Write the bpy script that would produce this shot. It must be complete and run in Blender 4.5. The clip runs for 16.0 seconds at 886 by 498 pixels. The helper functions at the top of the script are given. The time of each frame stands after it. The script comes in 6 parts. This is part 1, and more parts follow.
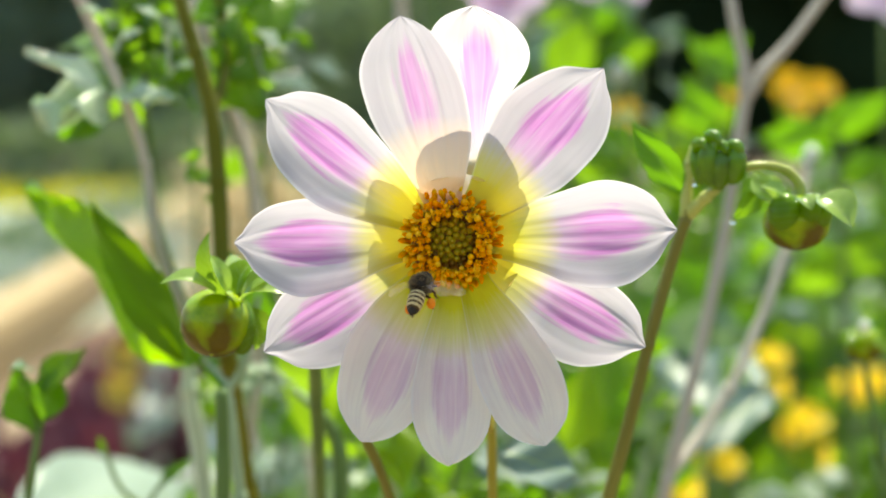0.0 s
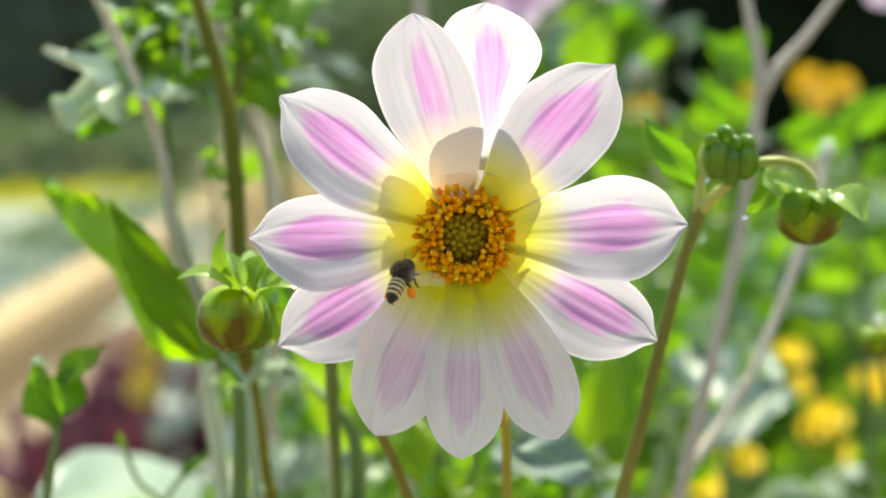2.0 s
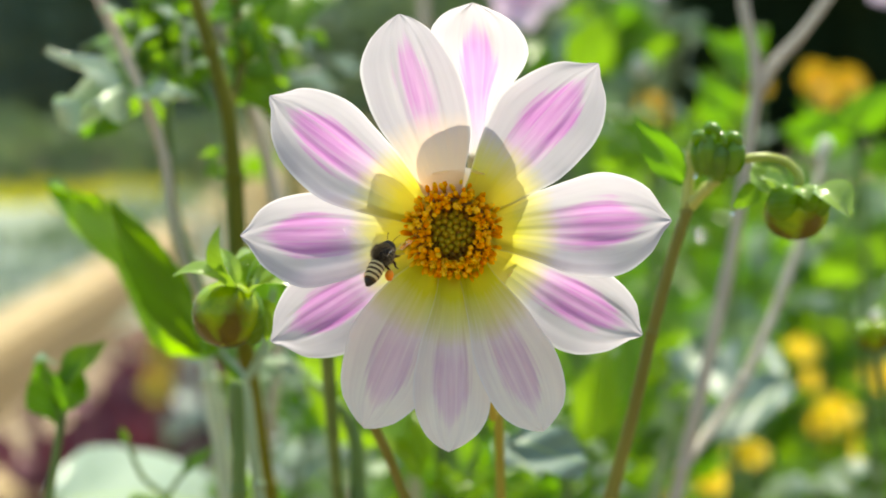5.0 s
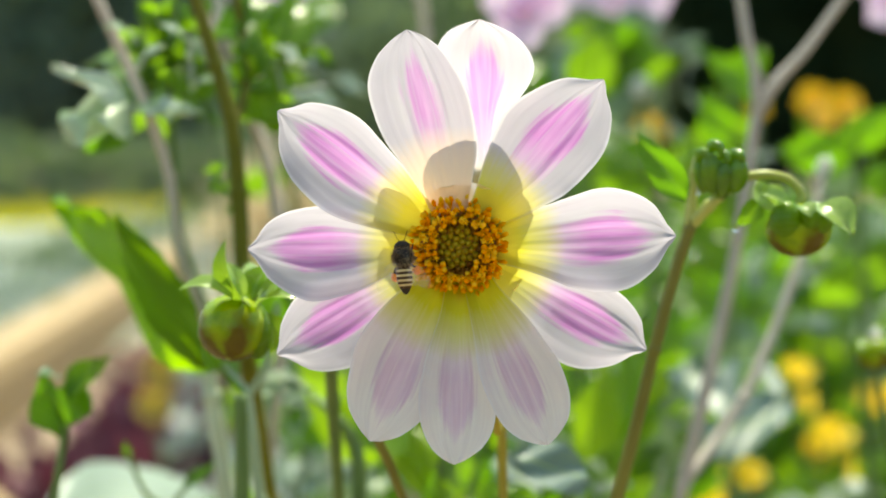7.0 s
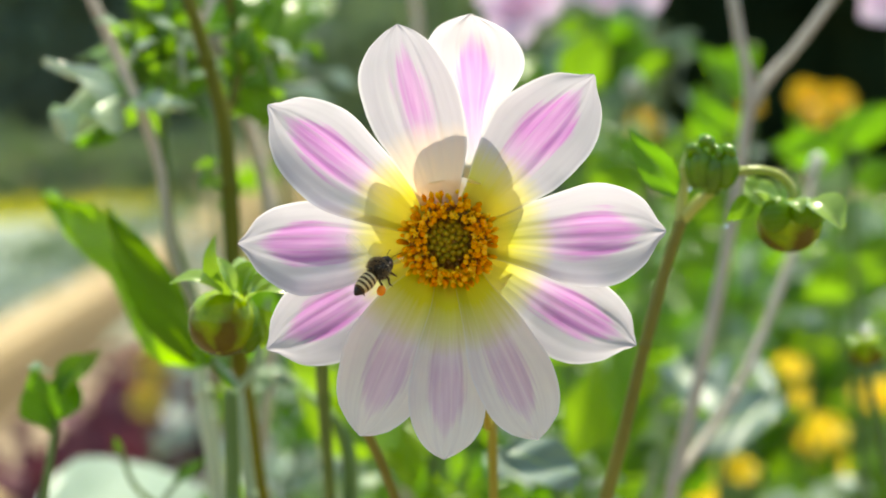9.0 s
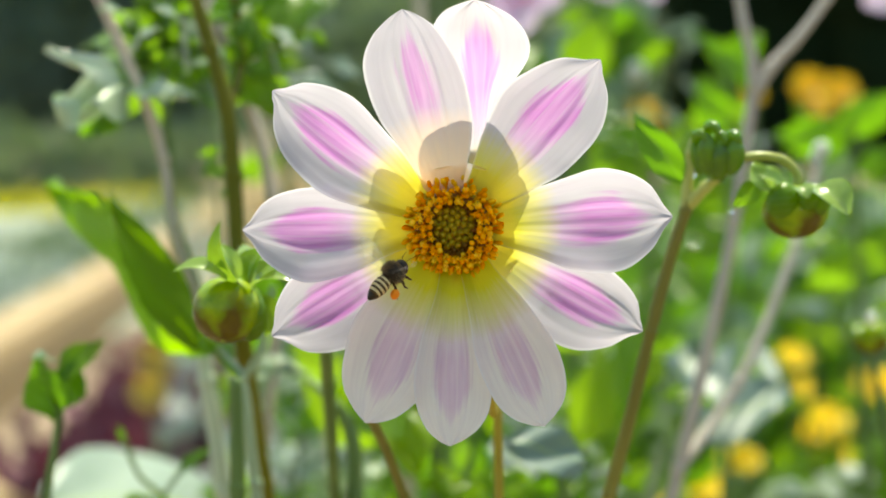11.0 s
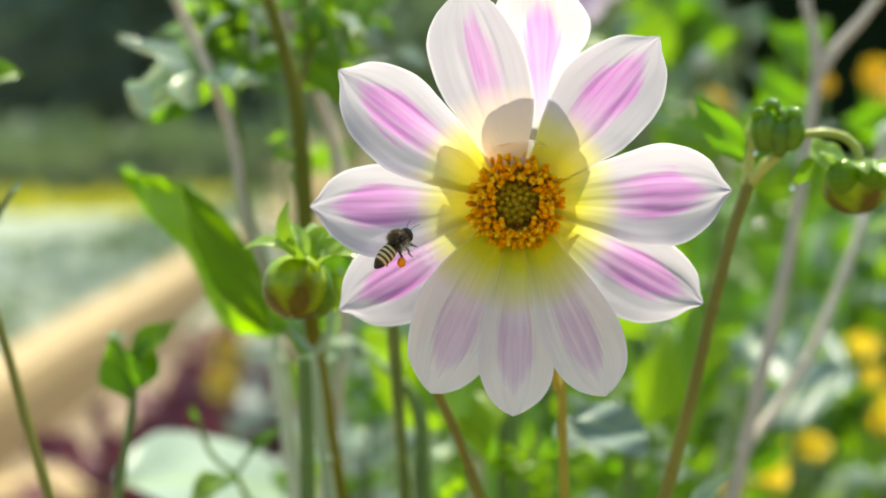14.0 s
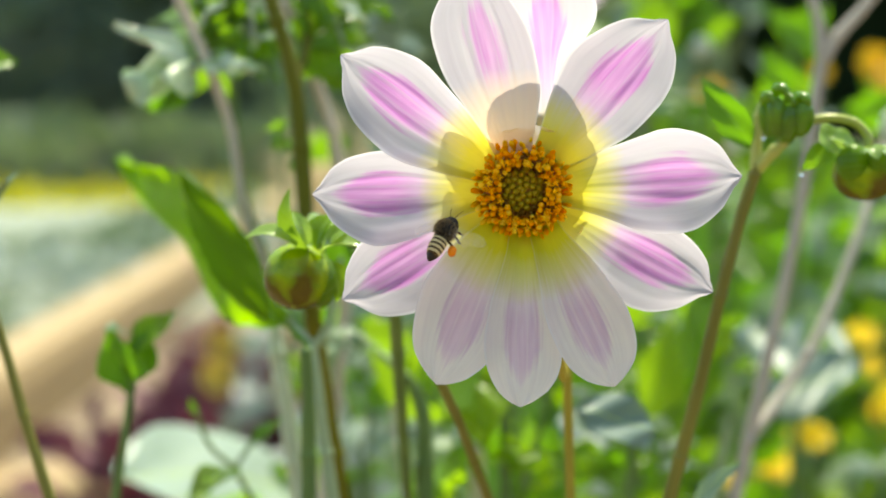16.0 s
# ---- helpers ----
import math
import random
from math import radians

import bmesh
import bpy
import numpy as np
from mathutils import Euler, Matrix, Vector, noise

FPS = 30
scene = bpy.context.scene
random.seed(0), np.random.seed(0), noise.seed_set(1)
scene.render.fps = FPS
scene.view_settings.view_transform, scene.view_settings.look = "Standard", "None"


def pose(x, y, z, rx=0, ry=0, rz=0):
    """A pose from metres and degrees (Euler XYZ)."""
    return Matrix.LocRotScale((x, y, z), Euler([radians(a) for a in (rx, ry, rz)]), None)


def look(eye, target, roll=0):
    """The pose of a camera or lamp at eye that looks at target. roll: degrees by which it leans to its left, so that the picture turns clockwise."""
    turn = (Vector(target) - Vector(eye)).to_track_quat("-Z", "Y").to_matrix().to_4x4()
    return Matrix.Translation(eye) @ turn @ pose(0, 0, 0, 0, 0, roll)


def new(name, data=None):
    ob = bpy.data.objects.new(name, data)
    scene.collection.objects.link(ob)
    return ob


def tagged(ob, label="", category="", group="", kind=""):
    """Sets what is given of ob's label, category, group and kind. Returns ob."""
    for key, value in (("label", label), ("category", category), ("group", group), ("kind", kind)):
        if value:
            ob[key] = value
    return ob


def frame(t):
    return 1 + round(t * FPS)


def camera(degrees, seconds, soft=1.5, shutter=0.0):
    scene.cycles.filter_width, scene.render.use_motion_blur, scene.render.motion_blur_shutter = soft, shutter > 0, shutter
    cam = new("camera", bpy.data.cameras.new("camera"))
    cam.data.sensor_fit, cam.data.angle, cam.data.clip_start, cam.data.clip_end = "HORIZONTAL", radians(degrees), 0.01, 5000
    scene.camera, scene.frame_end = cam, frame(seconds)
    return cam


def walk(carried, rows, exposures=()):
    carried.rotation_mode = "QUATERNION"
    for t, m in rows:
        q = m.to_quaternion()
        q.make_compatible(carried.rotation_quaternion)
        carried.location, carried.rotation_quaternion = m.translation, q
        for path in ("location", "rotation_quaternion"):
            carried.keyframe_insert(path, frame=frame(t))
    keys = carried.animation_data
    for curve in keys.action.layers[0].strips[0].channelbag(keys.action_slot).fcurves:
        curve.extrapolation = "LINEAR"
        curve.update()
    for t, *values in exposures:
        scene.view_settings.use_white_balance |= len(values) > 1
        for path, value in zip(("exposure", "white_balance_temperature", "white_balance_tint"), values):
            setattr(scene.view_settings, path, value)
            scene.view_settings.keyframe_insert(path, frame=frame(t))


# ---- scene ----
# ---- camera and its walk ----
cam = camera(28.0, 16.0, soft=1.8)
cam.data.dof.use_dof = True
cam.data.dof.focus_distance = 0.392
cam.data.dof.aperture_fstop = 9.5
PATH = [
    (0, (-0.0019, -0.3797, 0.6513), (-0.0019, 1.6126, 0.4770), 0.000),
    (0.5, (-0.0024, -0.3801, 0.6507), (0.0012, 1.6123, 0.4768), 0.014),
    (1, (0.0005, -0.3819, 0.6513), (-0.0029, 1.6106, 0.4777), -0.132),
    (1.5, (0.0017, -0.3830, 0.6509), (-0.0134, 1.6095, 0.4782), -0.172),
    (2, (0.0003, -0.3829, 0.6509), (-0.0253, 1.6091, 0.4745), -0.178),
    (2.5, (0.0005, -0.3840, 0.6512), (-0.0212, 1.6087, 0.4829), -0.076),
    (3, (0.0049, -0.3865, 0.6520), (-0.0187, 1.6067, 0.4887), -0.156),
    (3.5, (0.0034, -0.3880, 0.6497), (-0.0233, 1.6048, 0.4821), -0.222),
    (4, (0.0057, -0.3892, 0.6512), (-0.0390, 1.6022, 0.4716), -0.482),
    (6.5, (0.0078, -0.3909, 0.6509), (-0.0405, 1.6017, 0.4857), -0.455),
    (7, (0.0049, -0.3929, 0.6497), (-0.0362, 1.6008, 0.4956), -0.191),
    (7.5, (0.0050, -0.3929, 0.6491), (-0.0286, 1.6011, 0.4983), -0.006),
    (8, (0.0048, -0.3929, 0.6510), (-0.0332, 1.6007, 0.4958), -0.153),
    (8.5, (0.0054, -0.3935, 0.6501), (-0.0268, 1.6005, 0.4988), -0.110),
    (9, (0.0058, -0.3927, 0.6493), (-0.0287, 1.6007, 0.4912), -0.083),
    (11.5, (0.0046, -0.3914, 0.6478), (-0.0314, 1.6013, 0.4808), -0.213),
    (12, (0.0045, -0.3917, 0.6478), (-0.0311, 1.6011, 0.4816), -0.067),
    (12.5, (0.0064, -0.3935, 0.6471), (-0.0372, 1.5993, 0.4840), -0.383),
    (13, (0.0107, -0.3968, 0.6462), (-0.0407, 1.5960, 0.4846), -0.491),
    (13.2, (0.0106, -0.3970, 0.6460), (-0.0436, 1.5957, 0.4843), -0.508),
    (13.3, (0.0098, -0.3981, 0.6453), (-0.0587, 1.5941, 0.4829), -0.598),
    (13.4, (0.0084, -0.3999, 0.6441), (-0.0837, 1.5913, 0.4805), -0.746),
    (13.5, (0.0076, -0.4010, 0.6434), (-0.0988, 1.5894, 0.4791), -0.836),
    (14, (0.0068, -0.4004, 0.6433), (-0.1089, 1.5891, 0.4746), -0.674),
    (14.5, (0.0045, -0.3990, 0.6440), (-0.1046, 1.5913, 0.4798), -0.749),
    (15, (0.0036, -0.3961, 0.6428), (-0.1063, 1.5935, 0.4713), -0.715),
    (15.5, (0.0042, -0.3951, 0.6415), (-0.0978, 1.5947, 0.4669), -0.825),
    (16, (0.0037, -0.3932, 0.6419), (-0.1045, 1.5959, 0.4639), -0.901),
]
walk(cam, [(t, look(eye, target, roll)) for t, eye, target, roll in PATH], [(0, 1.32, 8050, -6), (2.6, 1.31, 8050, -6), (2.95, 1.22, 8050, -6), (6.3, 1.21, 8050, -6), (13, 1.21, 8050, -6), (14, 1.24, 8050, -6), (16, 1.23, 8050, -6)])

# ---- daylight: a high sun behind the flower ----
SUN_HEIGHT, SUN_SIDE = radians(66), radians(13)
SUN_DIR = Vector((math.sin(SUN_SIDE) * math.cos(SUN_HEIGHT), math.cos(SUN_SIDE) * math.cos(SUN_HEIGHT), math.sin(SUN_HEIGHT)))
world = bpy.data.worlds.new("daylight")
scene.world = world
world.use_nodes = True
wn = world.node_tree.nodes
wn.clear()
sky = wn.new("ShaderNodeTexSky")
sky.sky_type, sky.sun_disc = "NISHITA", False
sky.sun_elevation, sky.sun_rotation = SUN_HEIGHT, SUN_SIDE
bg, wout = wn.new("ShaderNodeBackground"), wn.new("ShaderNodeOutputWorld")
bg.inputs["Strength"].default_value = 0.15
world.node_tree.links.new(sky.outputs[0], bg.inputs["Color"])
world.node_tree.links.new(bg.outputs[0], wout.inputs["Surface"])
sun = new("sun", bpy.data.lights.new("sun", "SUN"))
sun.data.energy, sun.data.angle, sun.data.color = 3.8, radians(0.5), (1.0, 0.97, 0.935)
sun.matrix_world = look(SUN_DIR * 20, (0, 0, 0))


# ---- materials ----
def nodes_of(name):
    m = bpy.data.materials.new(name)
    m.use_nodes = True
    nt = m.node_tree
    nt.nodes.clear()
    return m, nt, nt.nodes.new("ShaderNodeOutputMaterial")


def noise_ramp(nt, scale, stops, coord="Object", detail=4.0, stretch=None, rough=0.55):
    tc = nt.nodes.new("ShaderNodeTexCoord")
    src = tc.outputs[coord]
    if stretch:
        mp = nt.nodes.new("ShaderNodeMapping")
        mp.inputs["Scale"].default_value = stretch
        nt.links.new(src, mp.inputs[0])
        src = mp.outputs[0]
    nz = nt.nodes.new("ShaderNodeTexNoise")
    nz.inputs["Scale"].default_value, nz.inputs["Detail"].default_value = scale, detail
    nz.inputs["Roughness"].default_value = rough
    nt.links.new(src, nz.inputs["Vector"])
    rp = nt.nodes.new("ShaderNodeValToRGB")
    el = rp.color_ramp.elements
    el[0].position, el[0].color = stops[0][0], (*stops[0][1], 1)
    el[1].position, el[1].color = stops[-1][0], (*stops[-1][1], 1)
    for p, c in stops[1:-1]:
        e = el.new(p)
        e.color = (*c, 1)
    nt.links.new(nz.outputs["Fac"], rp.inputs[0])
    return rp.outputs[0], nz.outputs["Fac"]


def mix(nt, fac, a, b, blend="MIX"):
    n = nt.nodes.new("ShaderNodeMix")
    n.data_type, n.blend_type = "RGBA", blend
    for sock, v in ((n.inputs[0], fac), (n.inputs[6], a), (n.inputs[7], b)):
        if hasattr(v, "links"):
            nt.links.new(v, sock)
        elif isinstance(v, (int, float)):
            sock.default_value = v
        else:
            sock.default_value = (*v, 1)
    return n.outputs[2]


def calc(nt, op, *args):
    n = nt.nodes.new("ShaderNodeMath")
    n.operation = op
    for s, v in zip(n.inputs, args):
        if hasattr(v, "links"):
            nt.links.new(v, s)
        else:
            s.default_value = v
    return n.outputs[0]


def ramp(nt, value, stops):
    rp = nt.nodes.new("ShaderNodeValToRGB")
    el = rp.color_ramp.elements
    el[0].position, el[0].color = stops[0][0], (*stops[0][1], 1)
    el[1].position, el[1].color = stops[-1][0], (*stops[-1][1], 1)
    for p, c in stops[1:-1]:
        e = el.new(p)
        e.color = (*c, 1)
    nt.links.new(value, rp.inputs[0])
    return rp.outputs[0]


def bump(nt, height, strength, distance):
    b = nt.nodes.new("ShaderNodeBump")
    b.inputs["Strength"].default_value, b.inputs["Distance"].default_value = strength, distance
    nt.links.new(height, b.inputs["Height"])
    return b.outputs[0]


def surface(nt, out, color, rough=0.6, thin=0.0, thin_color=None, normal=None, metal=0.0, spec=0.5):
    p = nt.nodes.new("ShaderNodeBsdfPrincipled")
    p.inputs["Roughness"].default_value, p.inputs["Metallic"].default_value = rough, metal
    p.inputs["Specular IOR Level"].default_value = spec
    if hasattr(color, "links"):
        nt.links.new(color, p.inputs["Base Color"])
    else:
        p.inputs["Base Color"].default_value = (*color, 1)
    if normal:
        nt.links.new(normal, p.inputs["Normal"])
    last = p.outputs[0]
    if thin:
        tr = nt.nodes.new("ShaderNodeBsdfTranslucent")
        tc = thin_color if thin_color is not None else color
        if hasattr(tc, "links"):
            nt.links.new(tc, tr.inputs[0])
        else:
            tr.inputs[0].default_value = (*tc, 1)
        mx = nt.nodes.new("ShaderNodeMixShader")
        mx.inputs[0].default_value = thin
        nt.links.new(last, mx.inputs[1])
        nt.links.new(tr.outputs[0], mx.inputs[2])
        last = mx.outputs[0]
    nt.links.new(last, out.inputs["Surface"])


def stalk_material(name, low, high, rough=0.5, scale=60.0, spec=0.35):
    m, nt, out = nodes_of(name)
    c, f = noise_ramp(nt, scale, [(0.3, low), (0.7, high)], stretch=(1, 1, 0.25))
    surface(nt, out, c, rough, normal=bump(nt, f, 0.3, 0.0006), spec=spec)
    return m


def leaf_material(name, low, high, glow, thin=0.45, rough=0.3, scale=35.0, vein=(0.3, 0.4, 0.12), spec=0.26):
    """A leaf blade: mottled green, paler midrib and side veins along its own length, light shining through."""
    m, nt, out = nodes_of(name)
    c, f = noise_ramp(nt, scale, [(0.3, low), (0.72, high)])
    uv = nt.nodes.new("ShaderNodeUVMap")
    uv.uv_map = "UVMap"
    sp = nt.nodes.new("ShaderNodeSeparateXYZ")
    nt.links.new(uv.outputs[0], sp.inputs[0])
    across = calc(nt, "ABSOLUTE", calc(nt, "SUBTRACT", sp.outputs[1], 0.5))
    rib = calc(nt, "LESS_THAN", across, 0.022)
    w = calc(nt, "SINE", calc(nt, "MULTIPLY", calc(nt, "SUBTRACT", sp.outputs[0], calc(nt, "MULTIPLY", across, 0.55)), 50.0))
    side = calc(nt, "MULTIPLY", calc(nt, "GREATER_THAN", w, 0.94), 0.35)
    veins = calc(nt, "MAXIMUM", calc(nt, "MULTIPLY", rib, 0.7), side)
    c2 = mix(nt, veins, c, vein)
    oi = nt.nodes.new("ShaderNodeNewGeometry")
    vary = calc(nt, "ADD", 0.75, calc(nt, "MULTIPLY", oi.outputs["Random Per Island"], 0.5))
    hs = nt.nodes.new("ShaderNodeHueSaturation")
    nt.links.new(vary, hs.inputs["Value"])
    nt.links.new(c2, hs.inputs["Color"])
    g = mix(nt, calc(nt, "MULTIPLY", veins, 0.5), glow, tuple(0.5 * v for v in glow))
    g2 = mix(nt, calc(nt, "MULTIPLY", f, 0.35), g, tuple(0.6 * v for v in glow))
    surface(nt, out, hs.outputs[0], rough, thin, g2, normal=bump(nt, calc(nt, "ADD", f, calc(nt, "MULTIPLY", veins, -0.6)), 0.5, 0.0008), spec=spec)
    return m


def petal_material(name, depth, foot_end=0.41, foot_tone=(0.60, 0.585, 0.022), spread=1.0, white_gain=(1.0, 1.0, 1.03), thin=0.56):
    """White ray petal with a mauve flame along the middle and a lime-yellow foot; u runs foot to tip, v across."""
    m, nt, out = nodes_of(name)
    uv = nt.nodes.new("ShaderNodeUVMap")
    uv.uv_map = "UVMap"
    sp = nt.nodes.new("ShaderNodeSeparateXYZ")
    nt.links.new(uv.outputs[0], sp.inputs[0])
    u, v = sp.outputs[0], sp.outputs[1]
    mp = nt.nodes.new("ShaderNodeMapping")
    mp.inputs["Scale"].default_value = (2.6, 20, 1)
    nt.links.new(uv.outputs[0], mp.inputs[0])
    oi = nt.nodes.new("ShaderNodeObjectInfo")
    off = nt.nodes.new("ShaderNodeCombineXYZ")
    nt.links.new(calc(nt, "MULTIPLY", oi.outputs["Random"], 40.0), off.inputs[0])
    nt.links.new(calc(nt, "MULTIPLY", oi.outputs["Random"], 90.0), off.inputs[1])
    nt.links.new(off.outputs[0], mp.inputs["Location"])
    nz = nt.nodes.new("ShaderNodeTexNoise")
    nz.inputs["Scale"].default_value, nz.inputs["Detail"].default_value = 1.0, 3.0
    nt.links.new(mp.outputs[0], nz.inputs["Vector"])
    streak = nz.outputs["Fac"]
    a = calc(nt, "ABSOLUTE", calc(nt, "SUBTRACT", v, 0.5))
    # flame: strongest a little past half way, narrowing to the tip, broken into streaks
    width = ramp(nt, u, [(0.0, (0.13 * spread,) * 3), (0.4, (0.23 * spread,) * 3), (0.70, (0.24 * spread,) * 3), (0.84, (0.13 * spread,) * 3), (0.93, (0.0,) * 3)])
    edge = calc(nt, "SUBTRACT", width, calc(nt, "ADD", a, calc(nt, "MULTIPLY", calc(nt, "SUBTRACT", streak, 0.5), 0.22)))
    flame = ramp(nt, calc(nt, "ADD", 0.5, calc(nt, "MULTIPLY", edge, 6.0)), [(0.35, (0,) * 3), (0.85, (1,) * 3)])
    flame = calc(nt, "MULTIPLY", flame, ramp(nt, u, [(0.30, (0.06,) * 3), (0.56, (0.95,) * 3), (0.80, (0.9,) * 3), (0.93, (0.08,) * 3)]))
    # pale ridge lines inside the flame
    line = calc(nt, "SUBTRACT", 1.0, calc(nt, "MULTIPLY", calc(nt, "ABSOLUTE", calc(nt, "SUBTRACT", a, 0.075)), 60.0))
    line = calc(nt, "MULTIPLY", calc(nt, "MAXIMUM", line, 0.0), 0.3)
    flame = calc(nt, "MULTIPLY", flame, calc(nt, "SUBTRACT", 1.0, line))
    white = ramp(nt, streak, [(0.2, (0.435, 0.405, 0.447)), (0.5, (0.465, 0.443, 0.476)), (0.8, (0.49, 0.472, 0.496))])
    # scales the white; the faint petals use it to offset their shade
    white = mix(nt, 1.0, white, white_gain, "MULTIPLY")
    # a faint violet flush towards the middle third, mottled
    soft, sf = noise_ramp(nt, 140.0, [(0.35, (0.0,) * 3), (0.7, (1.0,) * 3)])
    white = mix(nt, calc(nt, "MULTIPLY", soft, 0.12), white, (0.60, 0.48, 0.62))
    pink = ramp(nt, streak, [(0.3, (0.48, 0.15, 0.48)), (0.7, (0.60, 0.31, 0.59))])
    c = mix(nt, calc(nt, "MULTIPLY", flame, depth), white, pink)
    foot = calc(nt, "ADD", u, calc(nt, "ADD", calc(nt, "MULTIPLY", a, 0.10), calc(nt, "MULTIPLY", calc(nt, "SUBTRACT", streak, 0.5), 0.10)))
    yellow = ramp(nt, foot, [(foot_end * 0.45, (1,) * 3), (foot_end * 0.75, (0.6,) * 3), (foot_end, (0,) * 3)])
    c = mix(nt, yellow, c, foot_tone)
    margin = calc(nt, "MULTIPLY", ramp(nt, a, [(0.462, (0,) * 3), (0.49, (1,) * 3)]), 0.55)
    c = mix(nt, calc(nt, "MULTIPLY", margin, calc(nt, "MINIMUM", calc(nt, "MULTIPLY", u, 2.5), 1.0)), c, (0.78, 0.77, 0.78))
    h = calc(nt, "ADD", streak, calc(nt, "MULTIPLY", line, 0.5))
    t = mix(nt, 1.0, c, (1.0, 0.97, 1.0), "MULTIPLY")
    surface(nt, out, c, 0.5, thin, t, normal=bump(nt, h, 0.18, 0.0004), spec=0.3)
    return m


def plain(name, low, high, rough=0.6, scale=80.0, relief=0.0004, thin=0.0, glow=None, spec=0.5):
    m, nt, out = nodes_of(name)
    c, f = noise_ramp(nt, scale, [(0.3, low), (0.7, high)])
    surface(nt, out, c, rough, thin, glow, normal=bump(nt, f, 0.4, relief), spec=spec)
    return m


# faint petals: flame weak, white raised to make up for the shade they hang in
PETAL, FAINT_SHADE_PETAL = petal_material("dahlia_petal", 0.95, 0.43, (0.61, 0.57, 0.06)), petal_material("dahlia_petal_faint_shade", 0.46, 0.48, white_gain=(1.70, 1.63, 1.44))
# top petal: warm shade over its base put into the peach foot colour
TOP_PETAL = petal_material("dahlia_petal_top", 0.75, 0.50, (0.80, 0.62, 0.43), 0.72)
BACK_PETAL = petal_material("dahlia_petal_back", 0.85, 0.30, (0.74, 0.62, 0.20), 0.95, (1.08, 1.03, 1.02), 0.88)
GREEN = leaf_material("leaf_green", (0.055, 0.125, 0.015), (0.10, 0.20, 0.018), (0.21, 0.48, 0.015), thin=0.48)
FRESH = leaf_material("leaf_fresh", (0.06, 0.14, 0.012), (0.12, 0.23, 0.024), (0.27, 0.50, 0.02), thin=0.5)
GREY_LEAF = leaf_material("leaf_glaucous", (0.12, 0.19, 0.15), (0.22, 0.31, 0.26), (0.30, 0.48, 0.20), thin=0.2, rough=0.5, spec=0.35)
# paler grey-green leaves; sunlight on them is put partly into the colour
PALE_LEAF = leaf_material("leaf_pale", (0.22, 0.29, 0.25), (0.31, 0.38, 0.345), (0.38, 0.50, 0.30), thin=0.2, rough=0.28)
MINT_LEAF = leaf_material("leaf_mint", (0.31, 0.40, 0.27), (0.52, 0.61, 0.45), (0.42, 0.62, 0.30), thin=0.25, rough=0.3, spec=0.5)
BLUE_LEAF = leaf_material("leaf_blue_green", (0.07, 0.115, 0.105), (0.14, 0.20, 0.185), (0.22, 0.38, 0.16), thin=0.15, rough=0.48, spec=0.45)
BRACT = leaf_material("bract_green", (0.07, 0.15, 0.005), (0.14, 0.25, 0.010), (0.45, 0.70, 0.05), thin=0.3, rough=0.2, scale=200.0)
# paler copy of the bract, light from above put into the colour
TOPLIT_BRACT = leaf_material("bract_toplit", (0.16, 0.27, 0.05), (0.30, 0.42, 0.12), (0.50, 0.74, 0.10), thin=0.35, rough=0.22, scale=200.0, spec=0.6)
BROAD_LEAF = leaf_material("leaf_broad", (0.035, 0.11, 0.006), (0.07, 0.18, 0.012), (0.40, 0.72, 0.006), thin=0.55, rough=0.45, spec=0.2)
# darker leaf colour that stands for shade on the broad leaf's right half
SHADED_LOBE = leaf_material("leaf_shaded_lobe", (0.045, 0.095, 0.004), (0.075, 0.145, 0.006), (0.26, 0.48, 0.006), thin=0.38, rough=0.55, vein=(0.08, 0.14, 0.01), spec=0.12)
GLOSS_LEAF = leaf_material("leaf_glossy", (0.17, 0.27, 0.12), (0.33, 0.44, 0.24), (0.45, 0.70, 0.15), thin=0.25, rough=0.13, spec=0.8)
# lightest leaf: bright sun on its upper side put into the colour
SUNLIT_LEAF = leaf_material("leaf_sunlit", (0.50, 0.57, 0.45), (0.68, 0.74, 0.62), (0.55, 0.70, 0.40), thin=0.25, rough=0.25, spec=0.6)
INNER_BRACT = plain("bract_thin", (0.30, 0.30, 0.06), (0.45, 0.42, 0.10), 0.5, 200.0, 0.0003, 0.88, (0.97, 0.80, 0.58))
STALK_GREEN = stalk_material("stalk_green", (0.07, 0.13, 0.03), (0.13, 0.20, 0.05))
STALK_BROWN = stalk_material("stalk_brown", (0.115, 0.112, 0.014), (0.20, 0.19, 0.034))
STALK_AMBER = stalk_material("stalk_amber", (0.26, 0.215, 0.022), (0.40, 0.325, 0.042))
STALK_LIME = stalk_material("stalk_lime", (0.30, 0.33, 0.06), (0.46, 0.48, 0.13), 0.3)
STALK_DRY = stalk_material("stalk_dry", (0.42, 0.335, 0.265), (0.64, 0.53, 0.44))
STALK_ASH = stalk_material("stalk_ash", (0.33, 0.285, 0.24), (0.51, 0.45, 0.385))
STALK_GREY = stalk_material("stalk_glaucous", (0.20, 0.27, 0.15), (0.34, 0.42, 0.26))
def anther_material():
    m, nt, out = nodes_of("anther_orange")
    oi = nt.nodes.new("ShaderNodeObjectInfo")
    c, f = noise_ramp(nt, 500.0, [(0.3, (0.95, 0.38, 0.0)), (0.7, (1.0, 0.56, 0.0))])
    c = mix(nt, calc(nt, "POWER", oi.outputs["Random"], 1.6), c, (1.0, 0.76, 0.05))
    surface(nt, out, c, 0.22, 0.42, c, normal=bump(nt, f, 0.4, 0.0001), spec=0.2)
    return m


